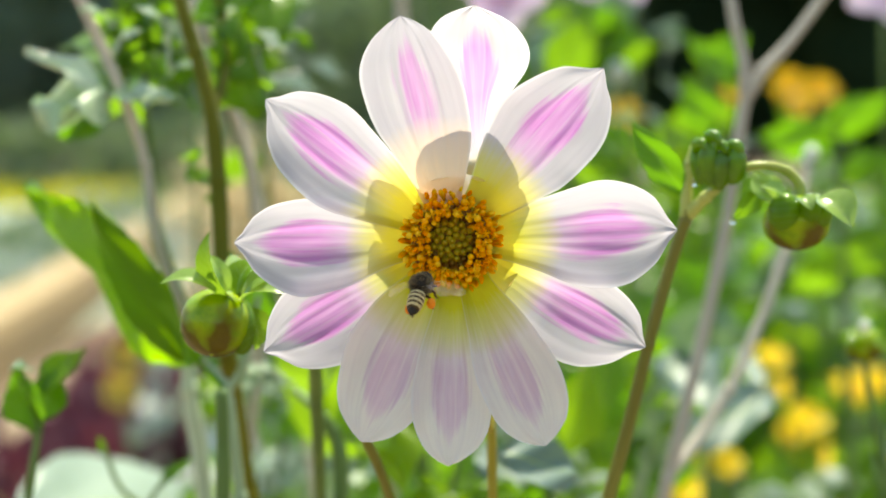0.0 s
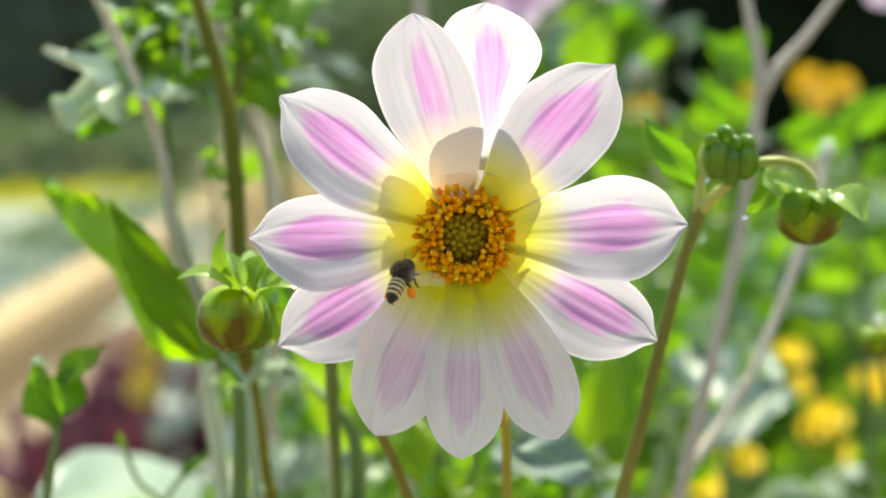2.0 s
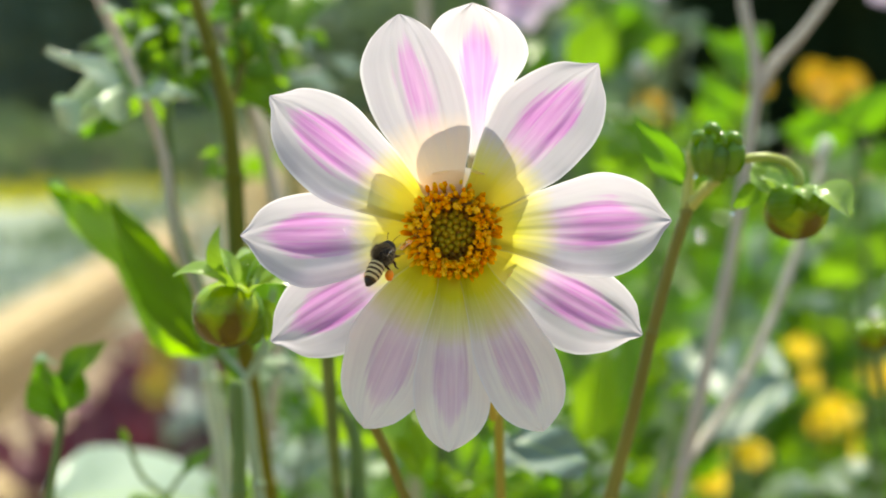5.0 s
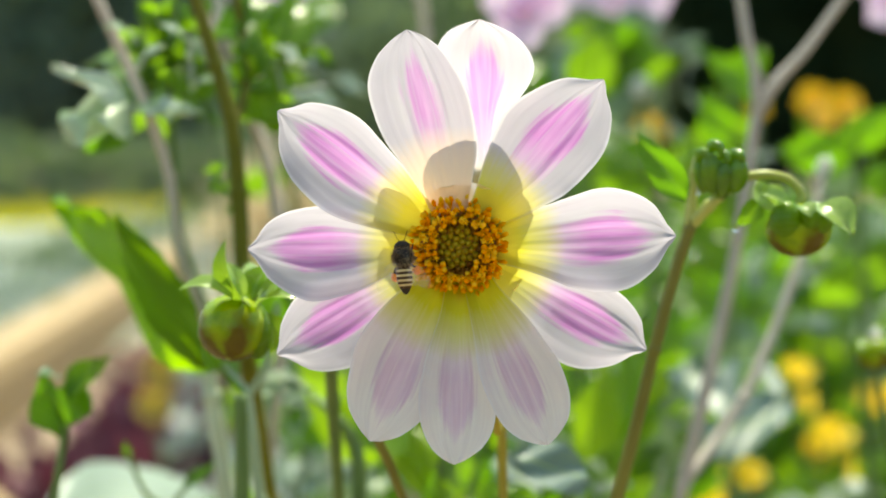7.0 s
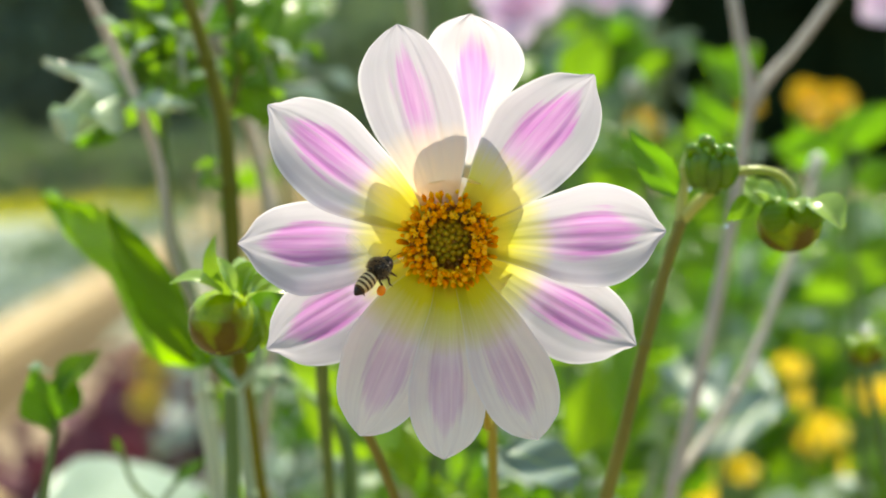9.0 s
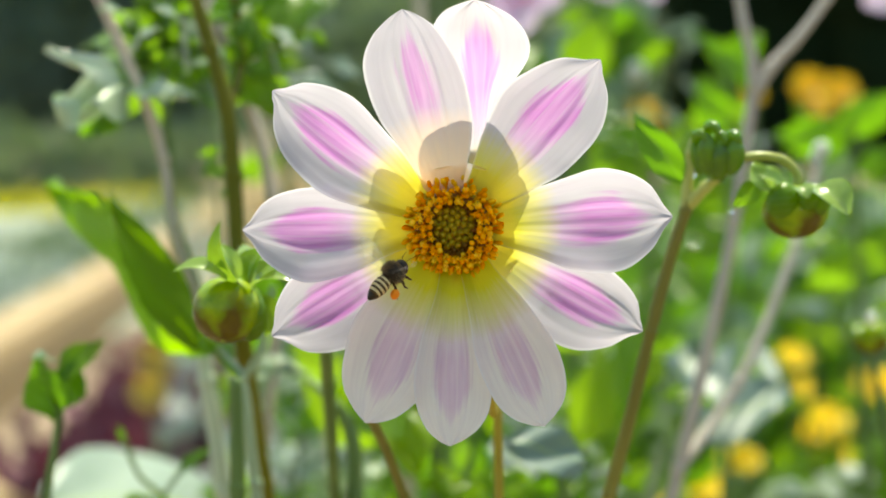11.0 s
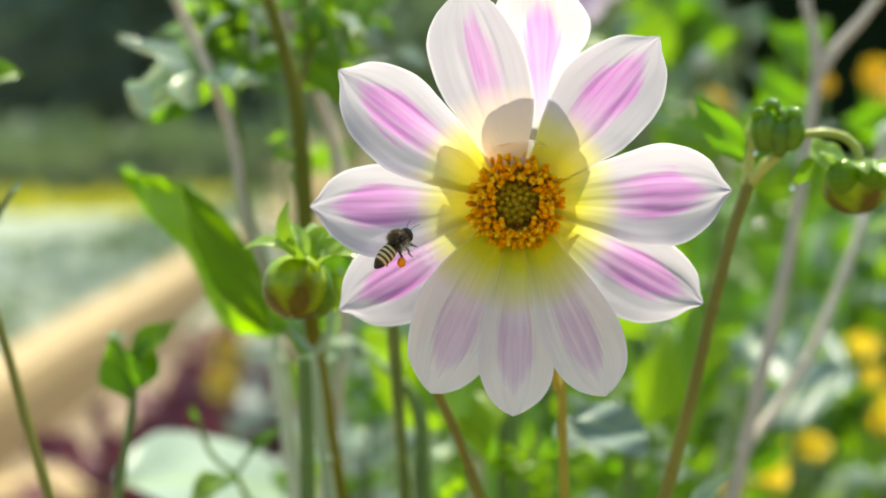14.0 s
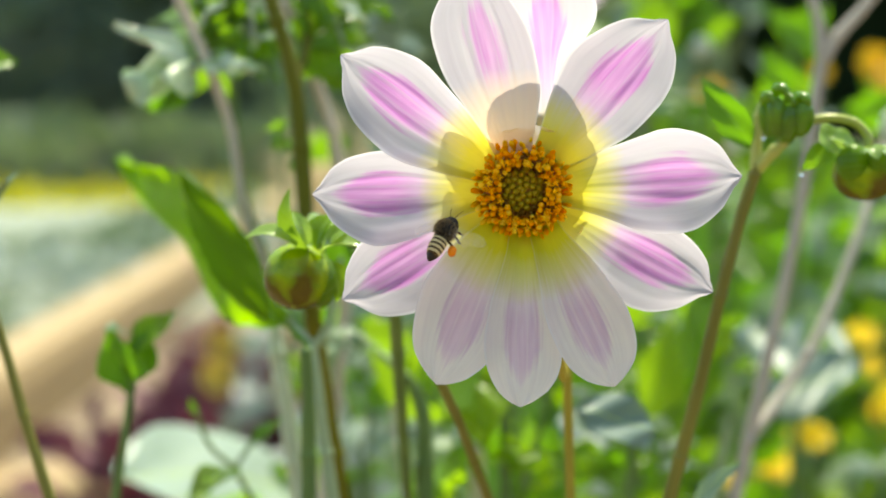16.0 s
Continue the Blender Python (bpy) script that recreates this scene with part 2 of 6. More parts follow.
ANTHER = anther_material()
INNER_FLORET = plain("floret_olive", (0.34, 0.23, 0.008), (0.50, 0.36, 0.012), 0.45, 900.0, 0.0001, 0.2, (0.6, 0.5, 0.02), 0.3)
BROWN_FLORET = plain("floret_brown", (0.13, 0.055, 0.003), (0.24, 0.11, 0.006), 0.4, 900.0, 0.0001, 0.15, (0.5, 0.25, 0.02), 0.3)
DRY_GRASS = plain("dry_grass", (0.50, 0.40, 0.25), (0.72, 0.60, 0.40), 0.7, 40.0, 0.001, 0.3, (0.75, 0.62, 0.40), 0.2)
OCHRE_PETAL = plain("ochre_petal", (0.60, 0.43, 0.08), (0.75, 0.57, 0.15), 0.6, 60.0, 0.0004, 0.2, (0.6, 0.45, 0.05))
YELLOW_PETAL = plain("yellow_petal", (0.88, 0.66, 0.01), (0.93, 0.78, 0.02), 0.5, 60.0, 0.0004, 0.45, (1.0, 0.74, 0.01))
ORANGE_PETAL = plain("orange_petal", (0.84, 0.46, 0.005), (0.90, 0.56, 0.01), 0.5, 60.0, 0.0004, 0.4, (1.0, 0.68, 0.02))
PINK_PETAL = plain("pink_petal", (0.80, 0.52, 0.72), (0.88, 0.70, 0.84), 0.5, 40.0, 0.0004, 0.5, (0.95, 0.70, 0.92))
MAROON = plain("maroon_leaf", (0.08, 0.025, 0.036), (0.18, 0.068, 0.09), 0.6, 40.0, 0.001, 0.15, (0.25, 0.05, 0.08), 0.2)


def ground_material():
    m, nt, out = nodes_of("garden_soil")
    c, f = noise_ramp(nt, 1.3, [(0.3, (0.16, 0.11, 0.07)), (0.5, (0.30, 0.22, 0.15)), (0.7, (0.42, 0.33, 0.24))], detail=8.0)
    g, f2 = noise_ramp(nt, 45.0, [(0.3, (0.45, 0.42, 0.40)), (0.7, (1.0, 1.0, 1.0))], detail=6.0)
    surface(nt, out, mix(nt, 1.0, c, g, "MULTIPLY"), 0.9, normal=bump(nt, f2, 0.8, 0.02))
    return m


def timber_material():
    m, nt, out = nodes_of("weathered_timber")
    c, f = noise_ramp(nt, 6.0, [(0.3, (0.24, 0.155, 0.07)), (0.7, (0.38, 0.27, 0.14))], stretch=(1, 12, 12), detail=6.0)
    surface(nt, out, c, 0.75, normal=bump(nt, f, 0.5, 0.004))
    return m


SOIL, TIMBER = ground_material(), timber_material()
GRAVEL = plain("pale_gravel", (0.09, 0.12, 0.08), (0.30, 0.33, 0.28), 0.85, 9.0, 0.01)


# ---- mesh helpers ----
def empty(name, at, label, category, group="", kind=""):
    ob = new(name)
    ob.empty_display_size = 0.02
    ob.location = at
    return tagged(ob, label, category, group, kind)


def world_place(ob):
    p = Vector((0, 0, 0))
    while ob:
        p = p + ob.location
        ob = ob.parent
    return p


def part(name, bm, material, parent, label="", kind="", at=None, smooth=True):
    """Links a bmesh that is laid out in world space as one mesh object under parent, with its origin at the given place or its parent's."""
    home = world_place(parent) if parent else Vector((0, 0, 0))
    origin = Vector(at) if at is not None else home
    me = bpy.data.meshes.new(name)
    for v in bm.verts:
        v.co -= origin
    for f in bm.faces:
        f.smooth = smooth
    bm.to_mesh(me)
    bm.free()
    me.materials.append(material)
    ob = new(name, me)
    ob.parent = parent
    ob.location = origin - home
    return tagged(ob, label, kind=kind)


def spline(points, n):
    """Points along a smooth curve through the given ones."""
    p = [Vector(q) for q in points]
    if len(p) == 2:
        return [p[0].lerp(p[1], i / n) for i in range(n + 1)]
    p = [p[0] * 2 - p[1]] + p + [p[-1] * 2 - p[-2]]
    out, segs = [], len(p) - 3
    for i in range(n + 1):
        s = i / n * segs
        k = min(int(s), segs - 1)
        t = s - k
        a, b, c, d = p[k : k + 4]
        out.append(0.5 * ((2 * b) + (c - a) * t + (2 * a - 5 * b + 4 * c - d) * t * t + (3 * b - a - 3 * c + d) * t**3))
    return out


def tube(bm, points, radii, sides=8, n=None, wobble=0.0):
    """A tapered stalk along a curve, with closed ends and slight unevenness."""
    n = n or 6 * (len(points) - 1)
    line = spline(points, n)
    rad = np.interp(np.linspace(0, 1, n + 1), np.linspace(0, 1, len(radii)), radii)
    rings, ref = [], None
    for i, p in enumerate(line):
        d = (line[min(i + 1, n)] - line[max(i - 1, 0)]).normalized()
        ref = ref if ref is not None else (Vector((1, 0, 0)) if abs(d.x) < 0.8 else Vector((0, 1, 0)))
        x = (ref - d * ref.dot(d)).normalized()
        y = d.cross(x)
        ref = x
        r = rad[i] * (1 + wobble * noise.noise(p * 90))
        rings.append([bm.verts.new(p + (x * math.cos(a) + y * math.sin(a)) * r) for a in (2 * math.pi * k / sides for k in range(sides))])
    for a, b in zip(rings, rings[1:]):
        for k in range(sides):
            bm.faces.new((a[k], a[(k + 1) % sides], b[(k + 1) % sides], b[k]))
    bm.faces.new(rings[0][::-1])
    bm.faces.new(rings[-1])
    return bm


def blade(bm, base, tip, half, face, fold=0.25, droop=0.0, nu=10, nv=6, teeth=0.0, thick=0.0, profile=None, wave=0.0, seed=0.0):
    """A leaf blade from base to tip: half its half width, face the way its upper side looks, fold its V, droop how far its middle rises."""
    base, tip, face = Vector(base), Vector(tip), Vector(face)
    axis = tip - base
    length = axis.length
    axis.normalize()
    side = axis.cross(face).normalized()
    up = side.cross(axis).normalized()
    profile = profile or ((0, 0.06), (0.12, 0.55), (0.35, 1.0), (0.6, 0.82), (0.85, 0.36), (1, 0.01))
    xs, ys = zip(*profile)
    uvl = bm.loops.layers.uv.get("UVMap") or bm.loops.layers.uv.new("UVMap")
    grid = []
    for i in range(nu + 1):
        s = i / nu
        w = half * float(np.interp(s, xs, ys))
        if teeth and 0 < i < nu:
            w *= 1 + teeth * (1 if i % 2 else -1)
        row = []
        for j in range(nv + 1):
            v = 2 * j / nv - 1
            p = base + axis * (length * (s - teeth * 0.3 * (abs(v) if i % 2 else 0) / nu))
            p = p + side * (v * w) + up * (fold * abs(v) * w + droop * length * 4 * s * (1 - s))
            if wave:
                p = p + up * wave * half * math.sin(9 * s + 4 * v + seed)
            row.append((bm.verts.new(p), s, v))
        grid.append(row)
    for i in range(nu):
        for j in range(nv):
            q = (grid[i][j], grid[i][j + 1], grid[i + 1][j + 1], grid[i + 1][j])
            f = bm.faces.new([c[0] for c in q])
            for lp, c in zip(f.loops, q):
                lp[uvl].uv = (c[1], 0.5 + 0.5 * c[2])
    return bm


def pod(bm, centre, axis, radii, sides=20, rings=12, ribs=0, depth=0.0, power=1.0):
    """A rounded bud: radii (across, half length), with shallow ribs along it."""
    centre, axis = Vector(centre), Vector(axis).normalized()
    x = axis.orthogonal().normalized()
    y = axis.cross(x)
    uvl = bm.loops.layers.uv.get("UVMap") or bm.loops.layers.uv.new("UVMap")
    grid = []
    for i in range(rings + 1):
        t = math.pi * (0.02 + 0.96 * i / rings)
        z, r = -math.cos(t) * radii[1], math.sin(t) ** power * radii[0]
        row = []
        for k in range(sides):
            a = 2 * math.pi * k / sides
            q = r * (1 - depth * (0.5 + 0.5 * math.cos(ribs * a)))
            row.append(bm.verts.new(centre + axis * z + (x * math.cos(a) + y * math.sin(a)) * q))
        grid.append(row)
    for i in range(rings):
        for k in range(sides):
            f = bm.faces.new((grid[i][k], grid[i][(k + 1) % sides], grid[i + 1][(k + 1) % sides], grid[i + 1][k]))
            for lp, (a, b) in zip(f.loops, ((i, k), (i, k + 1), (i + 1, k + 1), (i + 1, k))):
                lp[uvl].uv = (a / rings, b / sides)
    bm.faces.new(grid[0][::-1])
    bm.faces.new(grid[-1])
    return bm


# ---- the large structure: ground, raised bed, far planting ----
def ground_sheet():
    bm = bmesh.new()
    rings = [0.0, 0.5, 1, 1.6, 2.4, 3.4, 5, 8, 14, 30, 80, 300, 1500]
    prev = None
    for r in rings:
        row = []
        for k in range(48):
            a = 2 * math.pi * k / 48
            p = Vector((r * math.cos(a), r * math.sin(a), 0))
            p.z = 0.02 * noise.noise(p * 1.7) * min(1, 6 / max(r, 1))
            row.append(bm.verts.new(p))
            if r == 0:
                break
        if prev:
            for k in range(48):
                if len(prev) == 1:
                    bm.faces.new((prev[0], row[k], row[(k + 1) % 48]))
                else:
                    bm.faces.new((prev[k], row[k], row[(k + 1) % 48], prev[(k + 1) % 48]))
        prev = row
    return tagged(part("ground", bm, SOIL, None), "brown garden soil with patchy mulch", "ground", kind="structure")


ground_sheet()


def timber_beam(a, b, width, height, label):
    """A squared sleeper lying from a to b, its edges worn round."""
    a, b = Vector(a), Vector(b)
    bm = bmesh.new()
    a.z = b.z = 0
    d = (b - a).normalized()
    s = Vector((-d.y, d.x, 0))
    n = 24
    prof = [(-0.5, 0), (-0.5, 0.85), (-0.42, 1), (0.42, 1), (0.5, 0.85), (0.5, 0)]
    prev = None
    for i in range(n + 1):
        p = a.lerp(b, i / n)
        row = []
        for u, v in prof:
            q = p + s * (u * width) + Vector((0, 0, v * height))
            q += Vector((0, 0, 0.006 * noise.noise(q * 3) * (v > 0.5)))
            row.append(bm.verts.new(q))
        if prev:
            for k in range(len(prof)):
                bm.faces.new((prev[k], prev[(k + 1) % 6], row[(k + 1) % 6], row[k]))
        else:
            bm.faces.new(row[::-1])
        prev = row
    bm.faces.new(prev)
    thing = empty("timber_edging", a, label, "timber edging")
    part("sleeper", bm, TIMBER, thing, smooth=False)
    for k in range(int((b - a).length / 1.2) + 1):
        p = a + d * (0.4 + 1.2 * k) + Vector((0, 0, height))
        bm = bmesh.new()
        pod(bm, p, (0, 0, 1), (0.012, 0.006), 12, 6)
        part("bolt_head", bm, STALK_GREY, thing)
    return thing


def leaf_cloud(name, parent, material, centre, size, count, length, width, seed, low=0.0, tilt=0.6, kind="stuff", nu=4, nv=2):
    """Many small blades scattered in an uneven cloud, joined as one crown."""
    rng = random.Random(seed)
    bm = bmesh.new()
    made = 0
    while made < count:
        p = Vector((rng.uniform(-1, 1), rng.uniform(-1, 1), rng.uniform(-1, 1)))
        if p.length > 1 or noise.noise(p * 2.3 + Vector((seed, 0, 0))) < -0.12 or p.z < -1 + low:
            continue
        q = Vector(centre) + Vector((p.x * size[0], p.y * size[1], p.z * size[2]))
        out = Vector((p.x, p.y, 0.3 + rng.uniform(-tilt, tilt) + 0.4 * p.z)) + Vector((rng.gauss(0, 0.5), rng.gauss(0, 0.5), 0))
        out.normalize()
        ln = length * rng.uniform(0.55, 1.25)
        face = Vector((rng.gauss(0, 0.4), -0.8 + rng.gauss(0, 0.3), rng.uniform(-0.6, 0.9)))
        blade(bm, q, q + out * ln, width * ln / length * rng.uniform(0.8, 1.2), face, 0.25, 0.06, nu, nv)
        made += 1
    return part(name, bm, material, parent, kind=kind)


def shrub(name, base, size, material, count, length, width, seed, label, category="shrub", stalk=None, stems=7, core=False):
    base = Vector(base)
    thing = empty(name, base, label, category, name.replace("_", " ") + "s in the garden")
    rng = random.Random(seed + 500)
    for i in range(stems):
        bm = bmesh.new()
        e = base + Vector((rng.uniform(-0.6, 0.6) * size[0], rng.uniform(-0.6, 0.6) * size[1], size[2] * rng.uniform(1.0, 1.7)))
        m = base.lerp(e, 0.5) + Vector((rng.gauss(0, 0.1) * size[0], rng.gauss(0, 0.1) * size[1], 0))
        tube(bm, [base + Vector((rng.gauss(0, 0.06) * size[0], rng.gauss(0, 0.06) * size[1], 0)), m, e], [0.006 * (size[2] + 0.5), 0.002], 5, 8)
        part("stem", bm, stalk or STALK_GREEN, thing)
    if core:
        bm = bmesh.new()
        pod(bm, base + Vector((0, 0, size[2] * 0.95)), (0, 0, 1), (size[0] * 0.85, size[2] * 0.92), 18, 14)
        for v in bm.verts:
            v.co += Vector(noise.noise_vector(v.co * 2.2)) * 0.22 * size[0]
        part("dense_growth", bm, material, thing)
    leaf_cloud("crown", thing, material, base + Vector((0, 0, size[2])), size, count, length, width, seed)
    return thing

HEDGE = leaf_material("leaf_hedge", (0.058, 0.082, 0.058), (0.125, 0.175, 0.120), (0.05, 0.10, 0.02), thin=0.15, rough=0.6)
# near-black copy of the hedge leaf, deep shade put into its colour
HEDGE_SHADE = leaf_material("leaf_hedge_shade", (0.005, 0.012, 0.005), (0.014, 0.028, 0.012), (0.03, 0.06, 0.01), thin=0.1, rough=0.8, vein=(0.02, 0.03, 0.01), spec=0.05)
SAGE = leaf_material("leaf_sage", (0.07, 0.11, 0.075), (0.16, 0.205, 0.155), (0.25, 0.35, 0.12), thin=0.25, rough=0.6)
SILVER = leaf_material("leaf_silver", (0.33, 0.36, 0.35), (0.55, 0.57, 0.56), (0.45, 0.55, 0.4), thin=0.2, rough=0.6)
LIME = leaf_material("leaf_lime", (0.10, 0.19, 0.01), (0.20, 0.31, 0.02), (0.36, 0.60, 0.02), thin=0.5)
YELLOW_LEAF = leaf_material("leaf_yellow_green", (0.30, 0.29, 0.02), (0.48, 0.44, 0.04), (0.70, 0.66, 0.04), thin=0.4)
HEATH = plain("heather_bloom", (0.15, 0.085, 0.105), (0.27, 0.17, 0.20), 0.7, 20.0, 0.002, 0.2, (0.5, 0.3, 0.35))

timber_beam((-0.8570, 1.9189, 0.2000), (-1.2730, 12.2902, 0.2000), 0.12, 0.22, "tan weathered timber sleeper edging a raised bed")
# low strip added for the tan patch by the soil, built like the sleeper
timber_beam((-0.9809, 1.9174, 0.0500), (-0.5270, 2.0735, 0.0500), 0.16, 0.115, "sunlit low tan edging added beside the soil")


def low_bed(name, corners, z, material, label, category):
    """A gently uneven sheet of soil or gravel over part of the ground."""
    bm = bmesh.new()
    a, b, c, d = [Vector(p) for p in corners]
    n = 16
    grid = []
    for i in range(n + 1):
        row = []
        for j in range(n + 1):
            p = a.lerp(b, i / n).lerp(d.lerp(c, i / n), j / n)
            p.z = z + 0.02 * noise.noise(p * 2.0)
            row.append(bm.verts.new(p))
        grid.append(row)
    for i in range(n):
        for j in range(n):
            bm.faces.new((grid[i][j], grid[i + 1][j], grid[i + 1][j + 1], grid[i][j + 1]))
    rim = [grid[i][0] for i in range(n)] + [grid[n][j] for j in range(n)] + [grid[n - i][n] for i in range(n)] + [grid[0][n - j] for j in range(n)]
    foot = [bm.verts.new((v.co.x, v.co.y, -0.05)) for v in rim]
    for k in range(len(rim)):
        q = (k + 1) % len(rim)
        bm.faces.new((rim[k], foot[k], foot[q], rim[q]))
    return tagged(part(name, bm, material, None), label, category, kind="structure")


low_bed("soil_bed", ((-0.762, 1.0, 0), (1.2, 1.0, 0), (1.2, 6.0, 0), (-0.962, 6.0, 0)), 0.09, SOIL, "sunlit tan soil of the flower bed", "ground")
low_bed("gravel_bed", ((-6, 2.2, 0), (-1.05, 2.2, 0), (-0.3, 9.0, 0), (-6, 9.0, 0)), 0.10, GRAVEL, "pale grey gravel of the raised bed", "ground")

# silver carpet plants and far planting behind the timber
rng = random.Random(11)
for k in range(16):
    y = 3.0 + 0.38 * k
    x = -0.35 - 0.115 * (6.5 - y) - rng.uniform(0.35, 1.1)
    shrub("silver_carpet_plant", (x, y, 0.1), (0.34, 0.30, 0.07), SILVER if k % 3 == 0 else SAGE, 260, 0.05, 0.012, 40 + k, "low silvery carpet plant in pale gravel", "plant", STALK_GREY, 3)
for k in range(5):
    x = -3.4 + 0.42 * k
    shrub("yellow_green_edging_plant", (x, 8.6 + 0.3 * math.sin(k * 2), 0), (0.36, 0.3, 0.075), YELLOW_LEAF, 240, 0.10, 0.02, 60 + k, "low yellow-green edging plant in sun", "plant", STALK_GREEN, 3)
for k in range(8):
    x = -3.8 + 0.6 * k + rng.uniform(-0.15, 0.15)
    shrub("sage_shrub", (x, 9.8 + rng.uniform(-0.3, 0.5), 0), (0.5, 0.45, 0.26), SAGE, 420, 0.13, 0.028, 80 + k, "grey-green rounded garden shrub", "shrub", STALK_GREY, 5)
for k in range(5):
    shrub("heather_shrub", (-3.6 + 0.6 * k, 11.2, 0), (0.45, 0.4, 0.20), HEATH, 420, 0.09, 0.03, 100 + k, "dusky pink heather in bloom", "shrub", STALK_BROWN, 4)
for k in range(15):
    x = -6.5 + 0.95 * k + rng.uniform(-0.2, 0.2)
    hgt = rng.uniform(1.2, 1.7)
    # bushes on the right take the near-black copy
    shrub("hedge_bush", (x, 13.2 + rng.uniform(-0.5, 0.8), 0), (1.0, 0.9, hgt), HEDGE_SHADE if x > 0.9 else HEDGE, 1500, 0.22, 0.07, 120 + k, "tall dark green hedge bush in shade", "hedge", STALK_BROWN, 6, True)
for k in range(4):
    x = -0.75 + 0.40 * k
    shrub("sage_shrub", (x, 8.0 + rng.uniform(0, 1.2), 0), (0.55, 0.45, 0.72), SAGE, 700, 0.14, 0.034, 160 + k, "grey-green rounded garden shrub", "shrub", STALK_GREY, 5)
for k in range(12):
    a = 3.4 + k * 0.33
    shrub("hedge_bush", (13 * math.cos(a), 13 * math.sin(a), 0), (1.9, 1.9, 1.6), HEDGE, 500, 0.3, 0.12, 180 + k, "tall dark green hedge bush in shade", "hedge", STALK_BROWN, 4, True)

for k in range(3):
    p = Vector((-0.2450, 2.2205, 0.5408)) + Vector((0.03 * k - 0.03, 0.05 * k, 0))
    shrub("dry_grass_tuft", (p.x, p.y, 0), (0.075, 0.06, p.z * 0.52), DRY_GRASS, 320, 0.10, 0.007, 230 + k, "tuft of sun-bleached tan dry grass", "grass", STALK_DRY, 8)

shrub("silver_leaved_plant", (-0.2963, 1.4500, 0), (0.026, 0.03, 0.1963), SILVER, 110, 0.035, 0.012, 262, "pale silvery leafy plant in dappled sun", "plant", STALK_GREY, 5)

# maroon bedding on the soil, and the green border behind the flower
for k in range(14):
    p = Vector((-0.3518, 1.4956, 0.2864)) + Vector((rng.uniform(-0.11, 0.075), rng.uniform(-0.15, 0.5), 0))
    shrub("maroon_bedding_plant", (p.x, p.y, 0), (0.075, 0.07, max(p.z * 0.55, 0.05)), MAROON, 150, 0.05, 0.017, 200 + k, "dark maroon leafy bedding plant on soil", "plant", STALK_BROWN, 4)

for k, p in enumerate(((-0.4344, 2.0947, 0.2504), (-0.4848, 2.1949, 0.2484), (-0.4502, 2.2951, 0.2457))):
    shrub("grey_green_bedding_plant", (p[0], p[1], 0), (0.035, 0.05, p[2] * 0.5), SAGE, 110, 0.045, 0.013, 270 + k, "small grey-green bedding plant in sun", "plant", STALK_GREEN, 5)
for k, p in enumerate(((-0.3560, 1.8956, 0.2694), (-0.3510, 2.0952, 0.2560), (-0.4269, 2.1953, 0.2525), (-0.1589, 1.1059, 0.4212), (-0.1698, 1.0543, 0.4059), (-0.1111, 0.9045, 0.4148))):
    shrub("silver_leaved_plant", (p[0], p[1], 0), (0.055, 0.06, p[2] * 0.5), SILVER, 120, 0.05, 0.014, 250 + k, "pale silvery leafy plant in dappled sun", "plant", STALK_GREY, 6)


def border_plant(px, dep, top, seed, material=None, count=150, length=0.10):
    """A leafy border plant: its foot, its height and its spread."""
    r = random.Random(seed)
    h = top
    shrub("border_plant", (px, dep, 0), (0.16, 0.16, h * 0.5), material or (GREEN, FRESH, GREEN, GREY_LEAF, GREEN)[seed % 5], count, length, length * 0.2, seed, "leafy green border plant in strong backlight", "plant", STALK_GREEN, 9)


for k in range(48):
    y = 1.32 + 0.065 * k
    half = 0.25 * (y + 0.39)
    x = half * (0.10 + 1.05 * ((k * 0.618) % 1.0))
    border_plant(x, y, 0.56 - 0.04 * (k % 4) - 0.035 * y, 300 + k, None, 260, 0.07)
for k in range(22):
    y = 0.5 + 0.16 * k
    half = 0.25 * (y + 0.39)
    border_plant(half * 1.35 + 0.12 + 0.5 * ((k * 0.618) % 1.0), y, 0.50 - 0.03 * (k % 4), 380 + k, None, 200, 0.07)
for k in range(9):
    y = 0.95 + 0.14 * k
    half = 0.25 * (y + 0.39)
    border_plant(half * (-0.38 + 0.5 * ((k * 0.618) % 1.0)), y, 0.40 - 0.05 * y, 340 + k, None, 260, 0.06)


# ---- stalks and leaves close behind the flower ----
def stalk(name, runs, material, label, category="stem", foot_drop=True):
    """A plant stalk rooted in the ground: the first run is its main line from below, the rest branch from it."""
    first = Vector(runs[0][0][0])
    way = first - Vector(runs[0][0][1])
    way = way.normalized() if way.z < -0.0005 else Vector((0, 0, -1))
    way.z = min(way.z, -0.5)
    base = first + way * (-first.z / way.z)
    thing = empty(name, base, label, category)
    for k, (pts, radii) in enumerate(runs):
        bm = bmesh.new()
        if k == 0:
            pts, radii = [base, base.lerp(first, 0.5), base.lerp(first, 0.85)] + list(pts), [radii[0] * 1.3, radii[0] * 1.2, radii[0] * 1.1] + list(radii)
        tube(bm, pts, radii, 9, 8 * (len(pts) - 1), 0.12)
        # branches of brown stalks turn lime, paler for the light on their tops
        skin = STALK_LIME if k and material is STALK_BROWN else material
        ob = part("stem" if k == 0 else "branch", bm, skin, thing)
        if k == 0:
            stem = ob
        for q in range(1, len(pts) - 1):
            if (q + k) % 2 == 0 or len(radii) < 3:
                continue
            d = (Vector(pts[q + 1]) - Vector(pts[q - 1])).normalized()
            rr = float(np.interp(q / (len(pts) - 1), np.linspace(0, 1, len(radii)), radii))
            bm = bmesh.new()
            pod(bm, pts[q], d, (rr * 1.18, rr * 1.5), 10, 6)
            part("node", bm, skin, ob)
    return thing


